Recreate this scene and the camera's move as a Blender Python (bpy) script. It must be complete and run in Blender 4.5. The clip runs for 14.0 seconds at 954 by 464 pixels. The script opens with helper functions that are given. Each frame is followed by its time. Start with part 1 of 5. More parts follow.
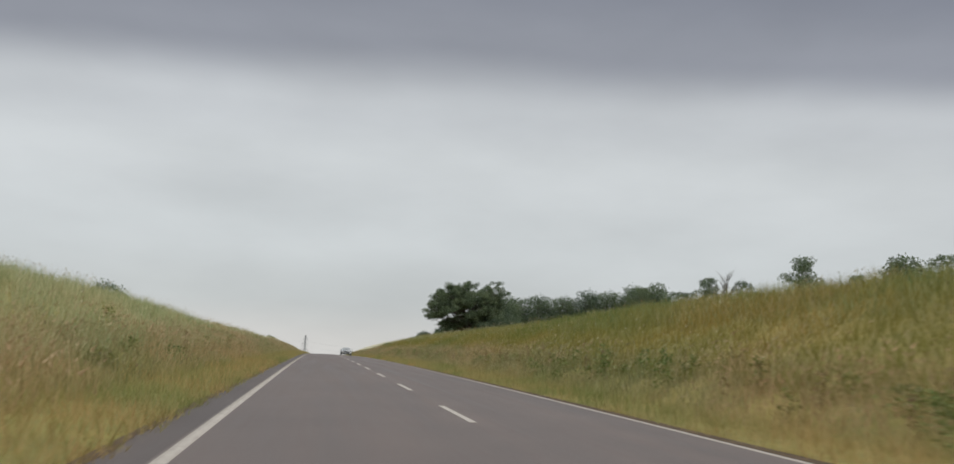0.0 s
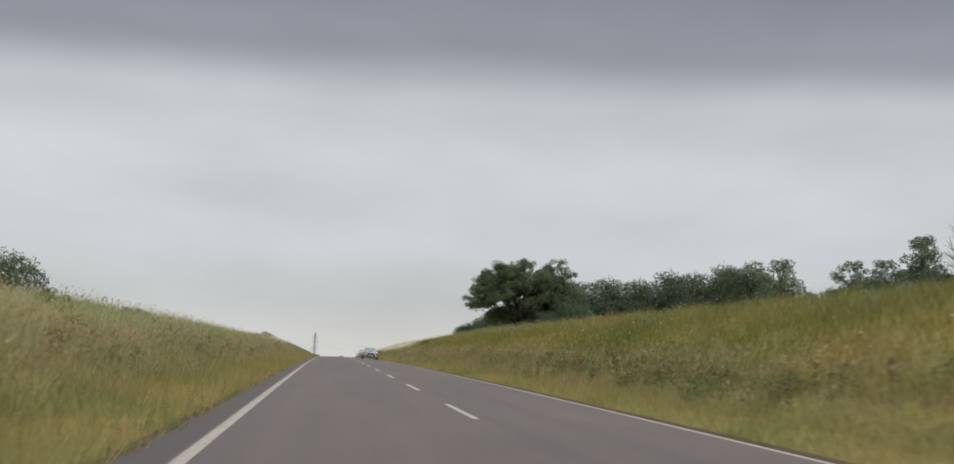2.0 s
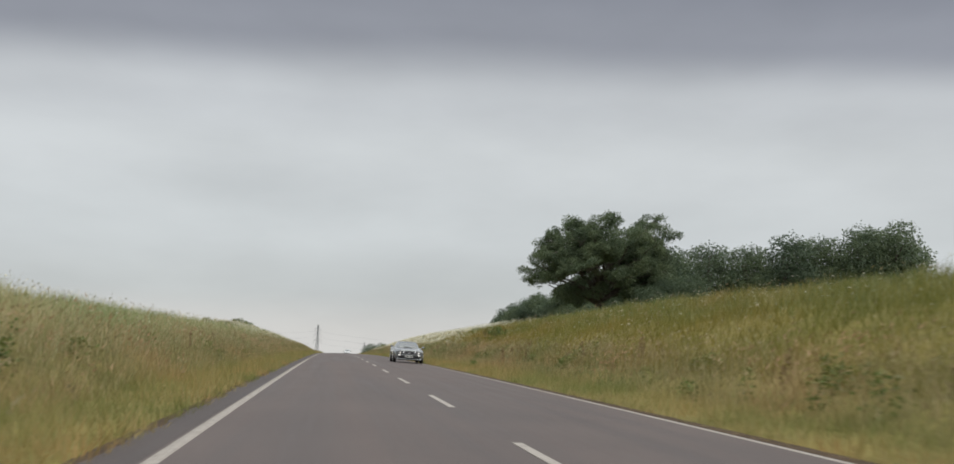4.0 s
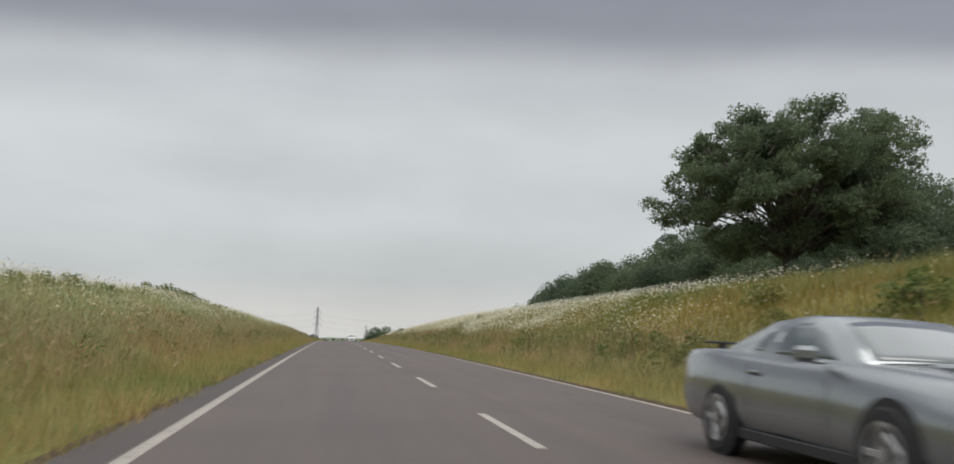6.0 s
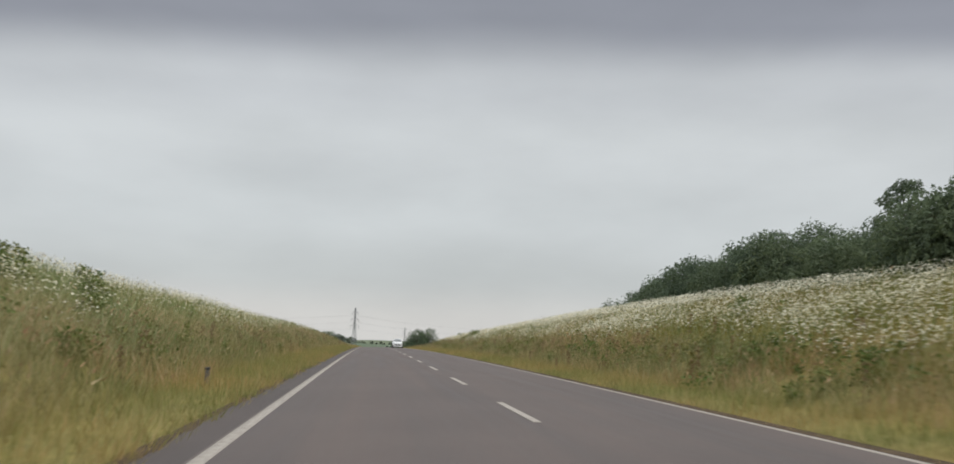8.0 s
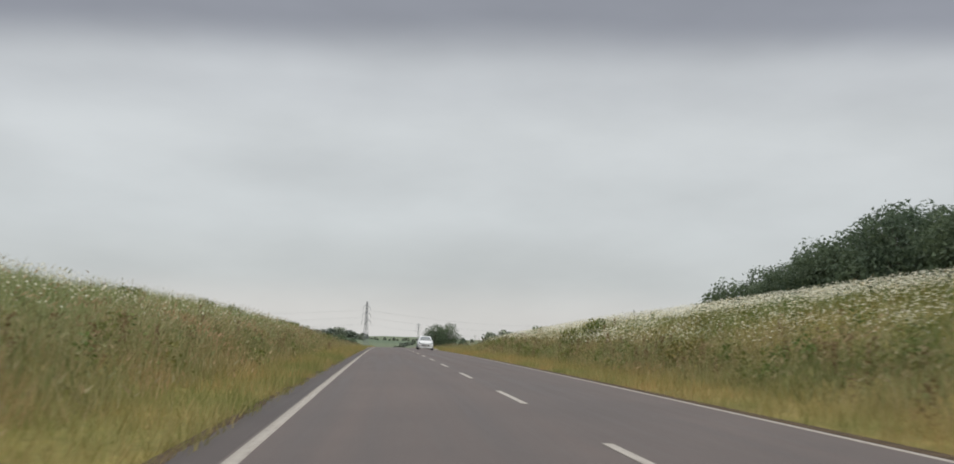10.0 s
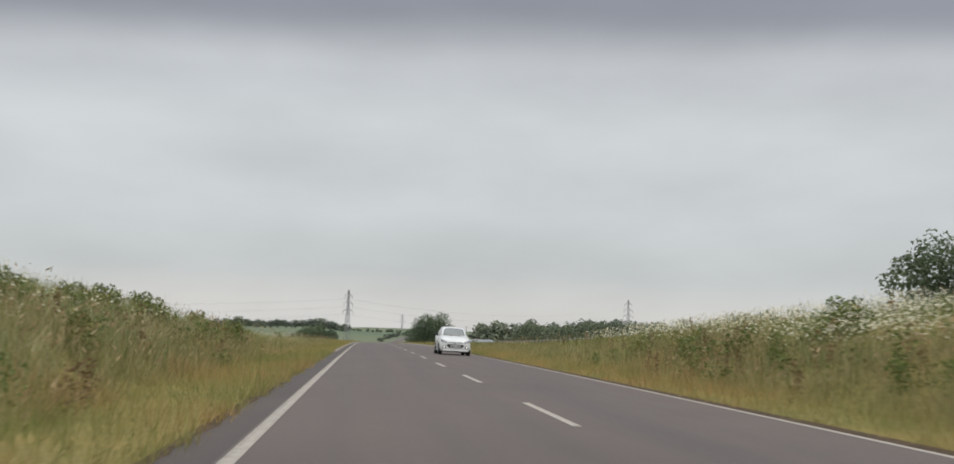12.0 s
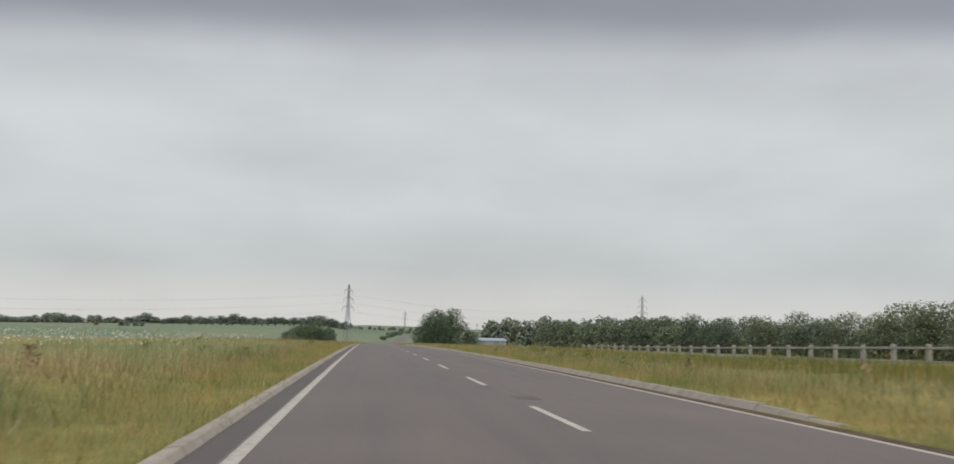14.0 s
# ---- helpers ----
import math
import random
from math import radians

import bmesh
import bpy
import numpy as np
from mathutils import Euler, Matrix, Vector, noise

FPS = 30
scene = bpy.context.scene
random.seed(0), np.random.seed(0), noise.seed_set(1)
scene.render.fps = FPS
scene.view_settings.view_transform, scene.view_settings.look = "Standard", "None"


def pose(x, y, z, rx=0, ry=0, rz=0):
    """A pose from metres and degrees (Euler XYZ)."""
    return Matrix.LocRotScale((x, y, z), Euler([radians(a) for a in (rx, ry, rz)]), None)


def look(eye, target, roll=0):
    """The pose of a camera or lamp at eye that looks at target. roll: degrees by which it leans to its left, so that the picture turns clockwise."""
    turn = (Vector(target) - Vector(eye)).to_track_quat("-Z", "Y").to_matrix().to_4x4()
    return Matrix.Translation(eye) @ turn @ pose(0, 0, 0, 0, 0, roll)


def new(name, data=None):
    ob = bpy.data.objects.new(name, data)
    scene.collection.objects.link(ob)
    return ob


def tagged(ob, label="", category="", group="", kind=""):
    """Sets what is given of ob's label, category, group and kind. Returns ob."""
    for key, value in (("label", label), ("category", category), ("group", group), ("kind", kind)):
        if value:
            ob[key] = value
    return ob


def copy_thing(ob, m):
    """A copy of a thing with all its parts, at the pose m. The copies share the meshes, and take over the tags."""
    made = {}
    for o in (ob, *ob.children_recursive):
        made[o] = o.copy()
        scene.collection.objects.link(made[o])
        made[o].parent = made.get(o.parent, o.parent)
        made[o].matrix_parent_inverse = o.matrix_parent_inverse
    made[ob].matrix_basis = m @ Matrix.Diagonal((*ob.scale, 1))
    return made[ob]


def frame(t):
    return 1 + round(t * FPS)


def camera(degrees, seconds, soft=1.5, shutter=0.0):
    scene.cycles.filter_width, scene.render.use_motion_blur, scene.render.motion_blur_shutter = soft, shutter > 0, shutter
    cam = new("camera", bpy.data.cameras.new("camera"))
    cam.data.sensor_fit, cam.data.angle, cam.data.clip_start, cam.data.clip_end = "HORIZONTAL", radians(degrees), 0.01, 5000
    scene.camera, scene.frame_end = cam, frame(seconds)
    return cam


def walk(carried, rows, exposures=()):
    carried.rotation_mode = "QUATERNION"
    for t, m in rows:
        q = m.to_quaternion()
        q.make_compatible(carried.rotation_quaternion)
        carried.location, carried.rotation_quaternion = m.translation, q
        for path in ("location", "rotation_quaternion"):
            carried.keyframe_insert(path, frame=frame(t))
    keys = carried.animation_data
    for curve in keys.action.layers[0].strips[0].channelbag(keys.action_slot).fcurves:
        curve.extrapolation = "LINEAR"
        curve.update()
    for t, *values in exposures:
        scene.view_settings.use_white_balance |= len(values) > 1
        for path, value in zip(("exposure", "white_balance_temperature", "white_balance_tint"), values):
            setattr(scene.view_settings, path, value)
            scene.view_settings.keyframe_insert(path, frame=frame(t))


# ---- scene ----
from mathutils.bvhtree import BVHTree

# The road runs along +y; x = 0 is its crown. Height of the crown along the road:
SLOPE_Y = np.array([-400, 0, 480, 700, 850, 1000, 1400, 1700, 4000.0])
SLOPE_V = np.array([0.0626, 0.0270, -0.01572, -0.022, -0.012, 0.010, 0.012, 0.0, 0.0])
_y = np.arange(-400, 4001, 2.0)
_s = np.interp(_y, SLOPE_Y, SLOPE_V)
_z = np.concatenate([[0], np.cumsum((_s[1:] + _s[:-1]) / 2 * 2.0)])
_z -= np.interp(0, _y, _z)
CROSSFALL = 0.0232
LANE = 3.65
EDGE_L, EDGE_R = 4.28, 4.12


def crown(y):
    return np.interp(y, _y, _z)


def bend(y):
    """Sideways place of the road's crown: straight, then a slow bend far ahead."""
    return 7.0e-5 * np.clip(np.asarray(y, float) - 470, 0, None) ** 2


# ---- camera ----
cam = camera(56.46, 14.0, soft=1.6, shutter=0.18)
# seconds, x, y, degrees to the right, degrees up, degrees of roll
DRIVE = [
    (0.0, -2.35, -0.05, 9.68, 9.07, 3.00),
    (0.5, -2.16, 13.38, 9.26, 9.25, 2.60),
    (1.0, -2.21, 26.77, 9.17, 9.45, 2.29),
    (1.5, -2.24, 39.91, 8.79, 9.47, 2.53),
    (2.0, -2.36, 53.14, 9.10, 8.84, 2.47),
    (2.5, -2.33, 66.51, 9.08, 8.74, 2.42),
    (3.0, -2.26, 79.61, 9.03, 8.59, 2.29),
    (3.5, -2.18, 92.66, 8.98, 8.42, 2.15),
    (4.0, -2.11, 105.68, 8.93, 8.28, 2.03),
    (4.5, -2.09, 118.75, 8.91, 8.17, 1.98),
    (5.0, -2.07, 131.89, 8.46, 8.09, 2.10),
    (5.5, -2.01, 144.46, 8.46, 7.17, 2.11),
    (6.0, -2.00, 157.84, 8.95, 7.20, 1.86),
    (6.5, -2.03, 170.51, 8.72, 7.49, 1.85),
    (7.0, -2.08, 182.71, 7.70, 7.55, 2.20),
    (7.5, -2.10, 196.05, 7.08, 7.67, 2.15),
    (8.0, -2.22, 208.50, 6.52, 7.28, 2.00),
    (8.5, -2.24, 221.52, 6.43, 7.21, 1.98),
    (9.0, -2.28, 234.20, 6.22, 7.13, 1.92),
    (9.5, -2.34, 246.82, 5.96, 7.06, 1.85),
    (10.0, -2.38, 259.35, 5.75, 6.98, 1.80),
    (10.5, -2.40, 271.52, 5.66, 6.91, 1.77),
    (11.0, -2.47, 283.98, 6.18, 6.76, 1.75),
    (11.5, -2.48, 296.44, 6.35, 6.63, 1.69),
    (12.0, -2.53, 308.68, 6.86, 6.45, 1.76),
    (12.5, -2.50, 320.13, 7.09, 6.38, 1.46),
    (13.0, -2.57, 331.76, 7.16, 6.33, 1.71),
    (13.5, -2.57, 343.16, 6.94, 6.40, 1.90),
    (14.0, -2.53, 354.09, 6.76, 6.31, 1.69),
]


def aim(x, y, right, up, roll):
    eye = Vector((x, y, float(crown(y)) + 1.063))
    a, b = radians(right), radians(up)
    return look(eye, eye + Vector((math.sin(a) * math.cos(b), math.cos(a) * math.cos(b), math.sin(b))), roll)


walk(cam, [(t, aim(*row)) for t, *row in DRIVE], exposures=[(0.0, 0.0), (14.0, 0.0)])

# ---- light: an overcast sky, brighter overhead, and a very soft sun behind the cloud ----
world = bpy.data.worlds.new("overcast_sky")
scene.world = world
world.use_nodes = True


def build_sky():
    nt = world.node_tree
    nt.nodes.clear()
    n, l = nt.nodes.new, nt.links.new
    out, back = n("ShaderNodeOutputWorld"), n("ShaderNodeBackground")
    sky = n("ShaderNodeTexSky")
    sky.sky_type, sky.sun_disc = "NISHITA", False
    sky.sun_elevation, sky.sun_rotation = radians(52), radians(150)
    dim = n("ShaderNodeVectorMath")
    dim.operation = "SCALE"
    dim.inputs["Scale"].default_value = 0.10
    l(sky.outputs[0], dim.inputs[0])
    tc = n("ShaderNodeTexCoord")
    sep = n("ShaderNodeSeparateXYZ")
    l(tc.outputs["Generated"], sep.inputs[0])
    # uneven layers: long flat noise shifts the height at which the sky changes tone
    stretch = n("ShaderNodeMapping")
    stretch.inputs["Scale"].default_value = (1.5, 1.5, 4.0)
    l(tc.outputs["Generated"], stretch.inputs[0])
    soft = n("ShaderNodeTexNoise")
    soft.inputs["Scale"].default_value, soft.inputs["Detail"].default_value = 1.5, 2.5
    soft.inputs["Roughness"].default_value = 0.5
    l(stretch.outputs[0], soft.inputs["Vector"])
    # the tone layers lie in flat sheets across the way ahead, turned 8 degrees to fit the camera's heading
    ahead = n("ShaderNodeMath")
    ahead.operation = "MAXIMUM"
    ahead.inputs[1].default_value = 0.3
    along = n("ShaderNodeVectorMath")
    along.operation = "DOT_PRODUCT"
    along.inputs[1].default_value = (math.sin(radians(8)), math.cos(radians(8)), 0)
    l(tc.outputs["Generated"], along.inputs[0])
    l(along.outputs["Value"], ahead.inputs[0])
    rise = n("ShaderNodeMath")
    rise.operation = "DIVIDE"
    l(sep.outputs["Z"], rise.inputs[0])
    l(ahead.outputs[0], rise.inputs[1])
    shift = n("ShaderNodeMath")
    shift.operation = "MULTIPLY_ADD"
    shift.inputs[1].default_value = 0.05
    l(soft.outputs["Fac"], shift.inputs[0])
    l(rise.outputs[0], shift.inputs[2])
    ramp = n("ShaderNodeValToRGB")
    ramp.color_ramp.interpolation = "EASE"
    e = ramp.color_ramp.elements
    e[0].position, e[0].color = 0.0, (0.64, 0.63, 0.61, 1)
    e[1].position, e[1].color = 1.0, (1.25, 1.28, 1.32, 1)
    # dark stops at 0.408 and 0.51 paint the windscreen's tinted top into the sky
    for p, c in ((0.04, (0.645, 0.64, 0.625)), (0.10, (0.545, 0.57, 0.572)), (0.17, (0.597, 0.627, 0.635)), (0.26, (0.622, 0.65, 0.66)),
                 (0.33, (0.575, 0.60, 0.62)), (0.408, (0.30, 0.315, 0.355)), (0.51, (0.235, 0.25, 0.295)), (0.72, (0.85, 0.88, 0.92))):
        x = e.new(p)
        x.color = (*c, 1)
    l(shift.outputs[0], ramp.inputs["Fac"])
    # soft mottling
    patch = n("ShaderNodeTexNoise")
    patch.inputs["Scale"].default_value, patch.inputs["Detail"].default_value = 2.6, 5.0
    l(stretch.outputs[0], patch.inputs["Vector"])
    amount = n("ShaderNodeMapRange")
    amount.inputs["From Min"].default_value, amount.inputs["From Max"].default_value = 0.3, 0.7
    amount.inputs["To Min"].default_value, amount.inputs["To Max"].default_value = 0.92, 1.07
    l(patch.outputs["Fac"], amount.inputs["Value"])
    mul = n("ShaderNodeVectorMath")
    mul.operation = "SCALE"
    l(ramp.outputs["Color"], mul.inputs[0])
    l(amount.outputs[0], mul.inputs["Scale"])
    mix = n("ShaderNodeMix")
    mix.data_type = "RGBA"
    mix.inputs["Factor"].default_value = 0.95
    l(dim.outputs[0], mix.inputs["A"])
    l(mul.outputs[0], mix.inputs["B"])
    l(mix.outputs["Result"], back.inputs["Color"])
    back.inputs["Strength"].default_value = 1.0
    l(back.outputs[0], out.inputs["Surface"])


build_sky()
sun = new("sun", bpy.data.lights.new("sun", "SUN"))
sun.data.energy, sun.data.angle, sun.data.color = 1.2, radians(40), (1.0, 0.97, 0.92)
sun.matrix_world = look((0, 0, 100), (-40, 70, -30))


# ---- materials ----
def material(name, roughness=0.8, metal=0.0, specular=0.5):
    m = bpy.data.materials.new(name)
    m.use_nodes = True
    b = m.node_tree.nodes["Principled BSDF"]
    b.inputs["Roughness"].default_value = roughness
    b.inputs["Metallic"].default_value = metal
    b.inputs["Specular IOR Level"].default_value = specular
    return m, m.node_tree.nodes, m.node_tree.links, b


def noise_node(nodes, links, scale, detail=4.0, vector=None, rough=0.55):
    n = nodes.new("ShaderNodeTexNoise")
    n.inputs["Scale"].default_value, n.inputs["Detail"].default_value, n.inputs["Roughness"].default_value = scale, detail, rough
    if vector is not None:
        links.new(vector, n.inputs["Vector"])
    return n.outputs["Fac"]


def ramp_node(nodes, links, fac, stops):
    r = nodes.new("ShaderNodeValToRGB")
    e = r.color_ramp.elements
    e[0].position, e[0].color = stops[0][0], (*stops[0][1], 1)
    e[1].position, e[1].color = stops[-1][0], (*stops[-1][1], 1)
    for p, c in stops[1:-1]:
        e.new(p).color = (*c, 1)
    links.new(fac, r.inputs["Fac"])
    return r.outputs["Color"]


def mix_node(nodes, links, a, b, fac, blend="MIX"):
    m = nodes.new("ShaderNodeMix")
    m.data_type, m.blend_type = "RGBA", blend
    for value, key in ((a, "A"), (b, "B"), (fac, "Factor")):
        if isinstance(value, (int, float)):
            m.inputs[key].default_value = value
        elif isinstance(value, tuple):
            m.inputs[key].default_value = (*value, 1)
        else:
            links.new(value, m.inputs[key])
    return m.outputs["Result"]


def bump_node(nodes, links, height, bsdf, strength=0.4, distance=0.01):
    b = nodes.new("ShaderNodeBump")
    b.inputs["Strength"].default_value, b.inputs["Distance"].default_value = strength, distance
    links.new(height, b.inputs["Height"])
    links.new(b.outputs[0], bsdf.inputs["Normal"])


def where(nodes):
    """World place, in metres (all meshes below are built in world axes)."""
    return nodes.new("ShaderNodeNewGeometry").outputs["Position"]


def surface(name, stops, scale=6.0, fine=60.0, roughness=0.85, bump=0.3, metal=0.0, specular=0.4, local=False):
    """A mottled surface: colour stops over noise at two scales, with fine relief."""
    m, nodes, links, b = material(name, roughness, metal, specular)
    p = nodes.new("ShaderNodeTexCoord").outputs["Object"] if local else where(nodes)
    big, small = noise_node(nodes, links, scale, 5, p), noise_node(nodes, links, fine, 3, p)
    both = nodes.new("ShaderNodeMath")
    both.operation = "MULTIPLY_ADD"
    both.inputs[1].default_value = 0.45
    links.new(small, both.inputs[0])
    half = nodes.new("ShaderNodeMath")
    half.operation = "MULTIPLY"
    half.inputs[1].default_value = 0.55
    links.new(big, half.inputs[0])
    links.new(half.outputs[0], both.inputs[2])
    links.new(ramp_node(nodes, links, both.outputs[0], stops), b.inputs["Base Color"])
    if bump:
        bump_node(nodes, links, small, b, bump, 0.01)
    return m


def build_asphalt(name, tone, gloss=0.27):
    m, nodes, links, b = material(name, 0.8, 0, gloss)
    p = where(nodes)
    lengthwise = nodes.new("ShaderNodeMapping")
    lengthwise.inputs["Scale"].default_value = (1.0, 0.03, 1.0)
    links.new(p, lengthwise.inputs[0])
    streaks = noise_node(nodes, links, 1.5, 4, lengthwise.outputs[0])
    blotch = noise_node(nodes, links, 0.35, 5, p)
    grain = noise_node(nodes, links, 170.0, 2, p)
    chips = nodes.new("ShaderNodeTexVoronoi")
    chips.inputs["Scale"].default_value = 90.0
    links.new(p, chips.inputs["Vector"])
    base = ramp_node(nodes, links, streaks, [(f, tuple(k * c for c in tone)) for f, k in ((0.3, 0.80), (0.5, 1.0), (0.72, 1.2))])
    base = mix_node(nodes, links, base, ramp_node(nodes, links, blotch, [(0.3, (0.90, 0.90, 0.905)), (0.7, (1.07, 1.06, 1.055))]), 1.0, "MULTIPLY")
    base = mix_node(nodes, links, base, ramp_node(nodes, links, chips.outputs["Distance"], [(0.0, (1.3, 1.28, 1.26)), (0.6, (0.75, 0.75, 0.76))]), 0.7, "MULTIPLY")
    base = mix_node(nodes, links, base, ramp_node(nodes, links, grain, [(0.3, (0.7, 0.7, 0.7)), (0.7, (1.25, 1.25, 1.25))]), 0.6, "MULTIPLY")
    links.new(base, b.inputs["Base Color"])
    links.new(ramp_node(nodes, links, streaks, [(0.3, (0.54, 0.54, 0.54)), (0.7, (0.74, 0.74, 0.74))]), b.inputs["Roughness"])
    bump_node(nodes, links, chips.outputs["Distance"], b, 0.25, 0.006)
    return m


def build_marking():
    m, nodes, links, b = material("road_paint", 0.6, 0, 0.4)
    p = where(nodes)
    wear, fine = noise_node(nodes, links, 9.0, 6, p, 0.7), noise_node(nodes, links, 80.0, 3, p)
    base = ramp_node(nodes, links, wear, [(0.28, (0.150, 0.134, 0.120)), (0.42, (0.312, 0.280, 0.240)), (0.7, (0.410, 0.372, 0.322))])
    base = mix_node(nodes, links, base, ramp_node(nodes, links, fine, [(0.3, (0.8, 0.8, 0.8)), (0.65, (1.05, 1.05, 1.05))]), 0.7, "MULTIPLY")
    links.new(base, b.inputs["Base Color"])
    return m


def foliage(name, stops, patch_stops, patch_scale=0.25, translucent=0.25, roughness=0.7, local=False):
    """Blades and leaves: each island its own tone, drifting in patches, and letting some light through."""
    m, nodes, links, b = material(name, roughness, 0, 0.25)
    geo = nodes.new("ShaderNodeNewGeometry")
    base = ramp_node(nodes, links, geo.outputs["Random Per Island"], stops)
    p = nodes.new("ShaderNodeTexCoord").outputs["Object"] if local else geo.outputs["Position"]
    patch = noise_node(nodes, links, patch_scale, 4, p)
    base = mix_node(nodes, links, base, ramp_node(nodes, links, patch, patch_stops), 1.0, "MULTIPLY")
    if local:
        info = nodes.new("ShaderNodeObjectInfo")
        base = mix_node(nodes, links, base, ramp_node(nodes, links, info.outputs["Random"], [(0.0, (0.8, 0.84, 0.86)), (1.0, (1.2, 1.16, 1.0))]), 1.0, "MULTIPLY")
    links.new(base, b.inputs["Base Color"])
    t = nodes.new("ShaderNodeBsdfTranslucent")
    links.new(base, t.inputs["Color"])
    mix = nodes.new("ShaderNodeMixShader")
    mix.inputs[0].default_value = translucent
    links.new(b.outputs[0], mix.inputs[1])
    links.new(t.outputs[0], mix.inputs[2])
    links.new(mix.outputs[0], nodes["Material Output"].inputs["Surface"])
    return m


ASPHALT = build_asphalt("worn_asphalt", (0.100, 0.079, 0.069), 0.35)
DARK_ASPHALT = build_asphalt("dark_strip_asphalt", (0.088, 0.075, 0.069), 0.15)
LITTER = surface("soil_and_litter", [(0.3, (0.044, 0.031, 0.020)), (0.5, (0.076, 0.055, 0.036)), (0.7, (0.122, 0.089, 0.056))], 2.5, 40, 0.97, 0.5, specular=0.1)
PAINT = build_marking()
JOINT = surface("tar_joint", [(0.3, (0.02, 0.02, 0.02)), (0.7, (0.045, 0.043, 0.042))], 8, 90, 0.6)
CONCRETE = surface("kerb_concrete", [(0.3, (0.16, 0.138, 0.112)), (0.5, (0.235, 0.206, 0.170)), (0.7, (0.31, 0.276, 0.234))], 3, 60, 0.9)
EARTH_PATCH = [(0.36, (0.60, 0.78, 0.56)), (0.47, (0.90, 0.95, 0.85)), (0.57, (1.10, 1.0, 0.92)), (0.68, (1.25, 0.96, 0.92))]
STRAW = foliage("dry_verge_grass", [(0.0, (0.205, 0.182, 0.066)), (0.4, (0.305, 0.252, 0.108)), (0.7, (0.385, 0.312, 0.150)), (0.85, (0.255, 0.242, 0.082)), (1.0, (0.205, 0.212, 0.066))], EARTH_PATCH, 0.3)
BELT = foliage("buff_belt_grass", [(0.0, (0.162, 0.148, 0.060)), (0.4, (0.260, 0.219, 0.102)), (0.75, (0.355, 0.292, 0.162)), (1.0, (0.430, 0.360, 0.222))], EARTH_PATCH, 0.22)
MEADOW = foliage("ochre_bank_grass", [(0.0, (0.122, 0.121, 0.026)), (0.4, (0.180, 0.165, 0.036)), (0.75, (0.235, 0.204, 0.050)), (1.0, (0.295, 0.250, 0.082))], EARTH_PATCH, 0.10)
GREEN = foliage("green_upper_grass", [(0.0, (0.215, 0.252, 0.120)), (0.5, (0.335, 0.352, 0.188)), (1.0, (0.470, 0.452, 0.300))], EARTH_PATCH, 0.17)
RANK = foliage("rank_green_grass", [(0.0, (0.120, 0.156, 0.056)), (0.5, (0.215, 0.235, 0.098)), (1.0, (0.365, 0.335, 0.185))], EARTH_PATCH, 0.17)
SEED = foliage("seed_heads", [(0.0, (0.215, 0.165, 0.092)), (0.5, (0.315, 0.256, 0.148)), (1.0, (0.430, 0.368, 0.238))], EARTH_PATCH, 0.2)
WEED = foliage("dock_and_nettle", [(0.0, (0.095, 0.125, 0.040)), (0.6, (0.16, 0.19, 0.062)), (1.0, (0.235, 0.235, 0.085))], EARTH_PATCH, 0.3)
DOCK = foliage("rusty_dock_spikes", [(0.0, (0.13, 0.088, 0.042)), (1.0, (0.24, 0.17, 0.085))], [(0.3, (0.9, 0.9, 0.9)), (0.7, (1.1, 1.1, 1.1))], 0.3)
PETAL = foliage("daisy_petals", [(0.0, (0.46, 0.445, 0.33)), (1.0, (0.70, 0.68, 0.56))], [(0.3, (0.9, 0.9, 0.88)), (0.7, (1.0, 1.0, 1.0))], 0.5, 0.2)
EYE = surface("daisy_eye", [(0.3, (0.45, 0.30, 0.03)), (0.7, (0.6, 0.42, 0.05))], 40, 200, 0.9, 0)
LEAF = foliage("tree_leaves", [(0.0, (0.082, 0.112, 0.076)), (0.5, (0.110, 0.147, 0.098)), (1.0, (0.142, 0.184, 0.122))], [(0.3, (0.75, 0.8, 0.8)), (0.7, (1.2, 1.15, 1.0))], 0.35, 0.42, 0.62, True)
# hedge leaves: lightened so that the colour holds some of the haze
HEDGE_LEAF = foliage("hazed_hedge_leaves", [(0.0, (0.085, 0.108, 0.072)), (0.5, (0.132, 0.158, 0.104)), (1.0, (0.18, 0.205, 0.135))], [(0.3, (0.78, 0.82, 0.82)), (0.7, (1.18, 1.14, 1.05))], 0.35, 0.2, 0.55, True)
# far leaves: distance haze is put into the colour, paler and greyer
HAZED_LEAF = foliage("hazed_leaves", [(0.0, (0.125, 0.150, 0.125)), (0.5, (0.165, 0.192, 0.155)), (1.0, (0.21, 0.235, 0.19))], [(0.3, (0.8, 0.84, 0.84)), (0.7, (1.15, 1.12, 1.05))], 0.2, 0.2, 0.55, True)
BARK = surface("tree_bark", [(0.3, (0.05, 0.042, 0.034)), (0.5, (0.085, 0.072, 0.058)), (0.7, (0.13, 0.115, 0.095))], 3, 24, 0.95, 0.6, local=True)
DEAD = surface("dead_wood", [(0.3, (0.08, 0.074, 0.066)), (0.7, (0.16, 0.15, 0.135))], 3, 24, 0.95, 0.5, local=True)
TIMBER = surface("weathered_timber", [(0.3, (0.19, 0.18, 0.155)), (0.5, (0.27, 0.256, 0.222)), (0.7, (0.36, 0.34, 0.30))], 4, 40, 0.9, 0.4)
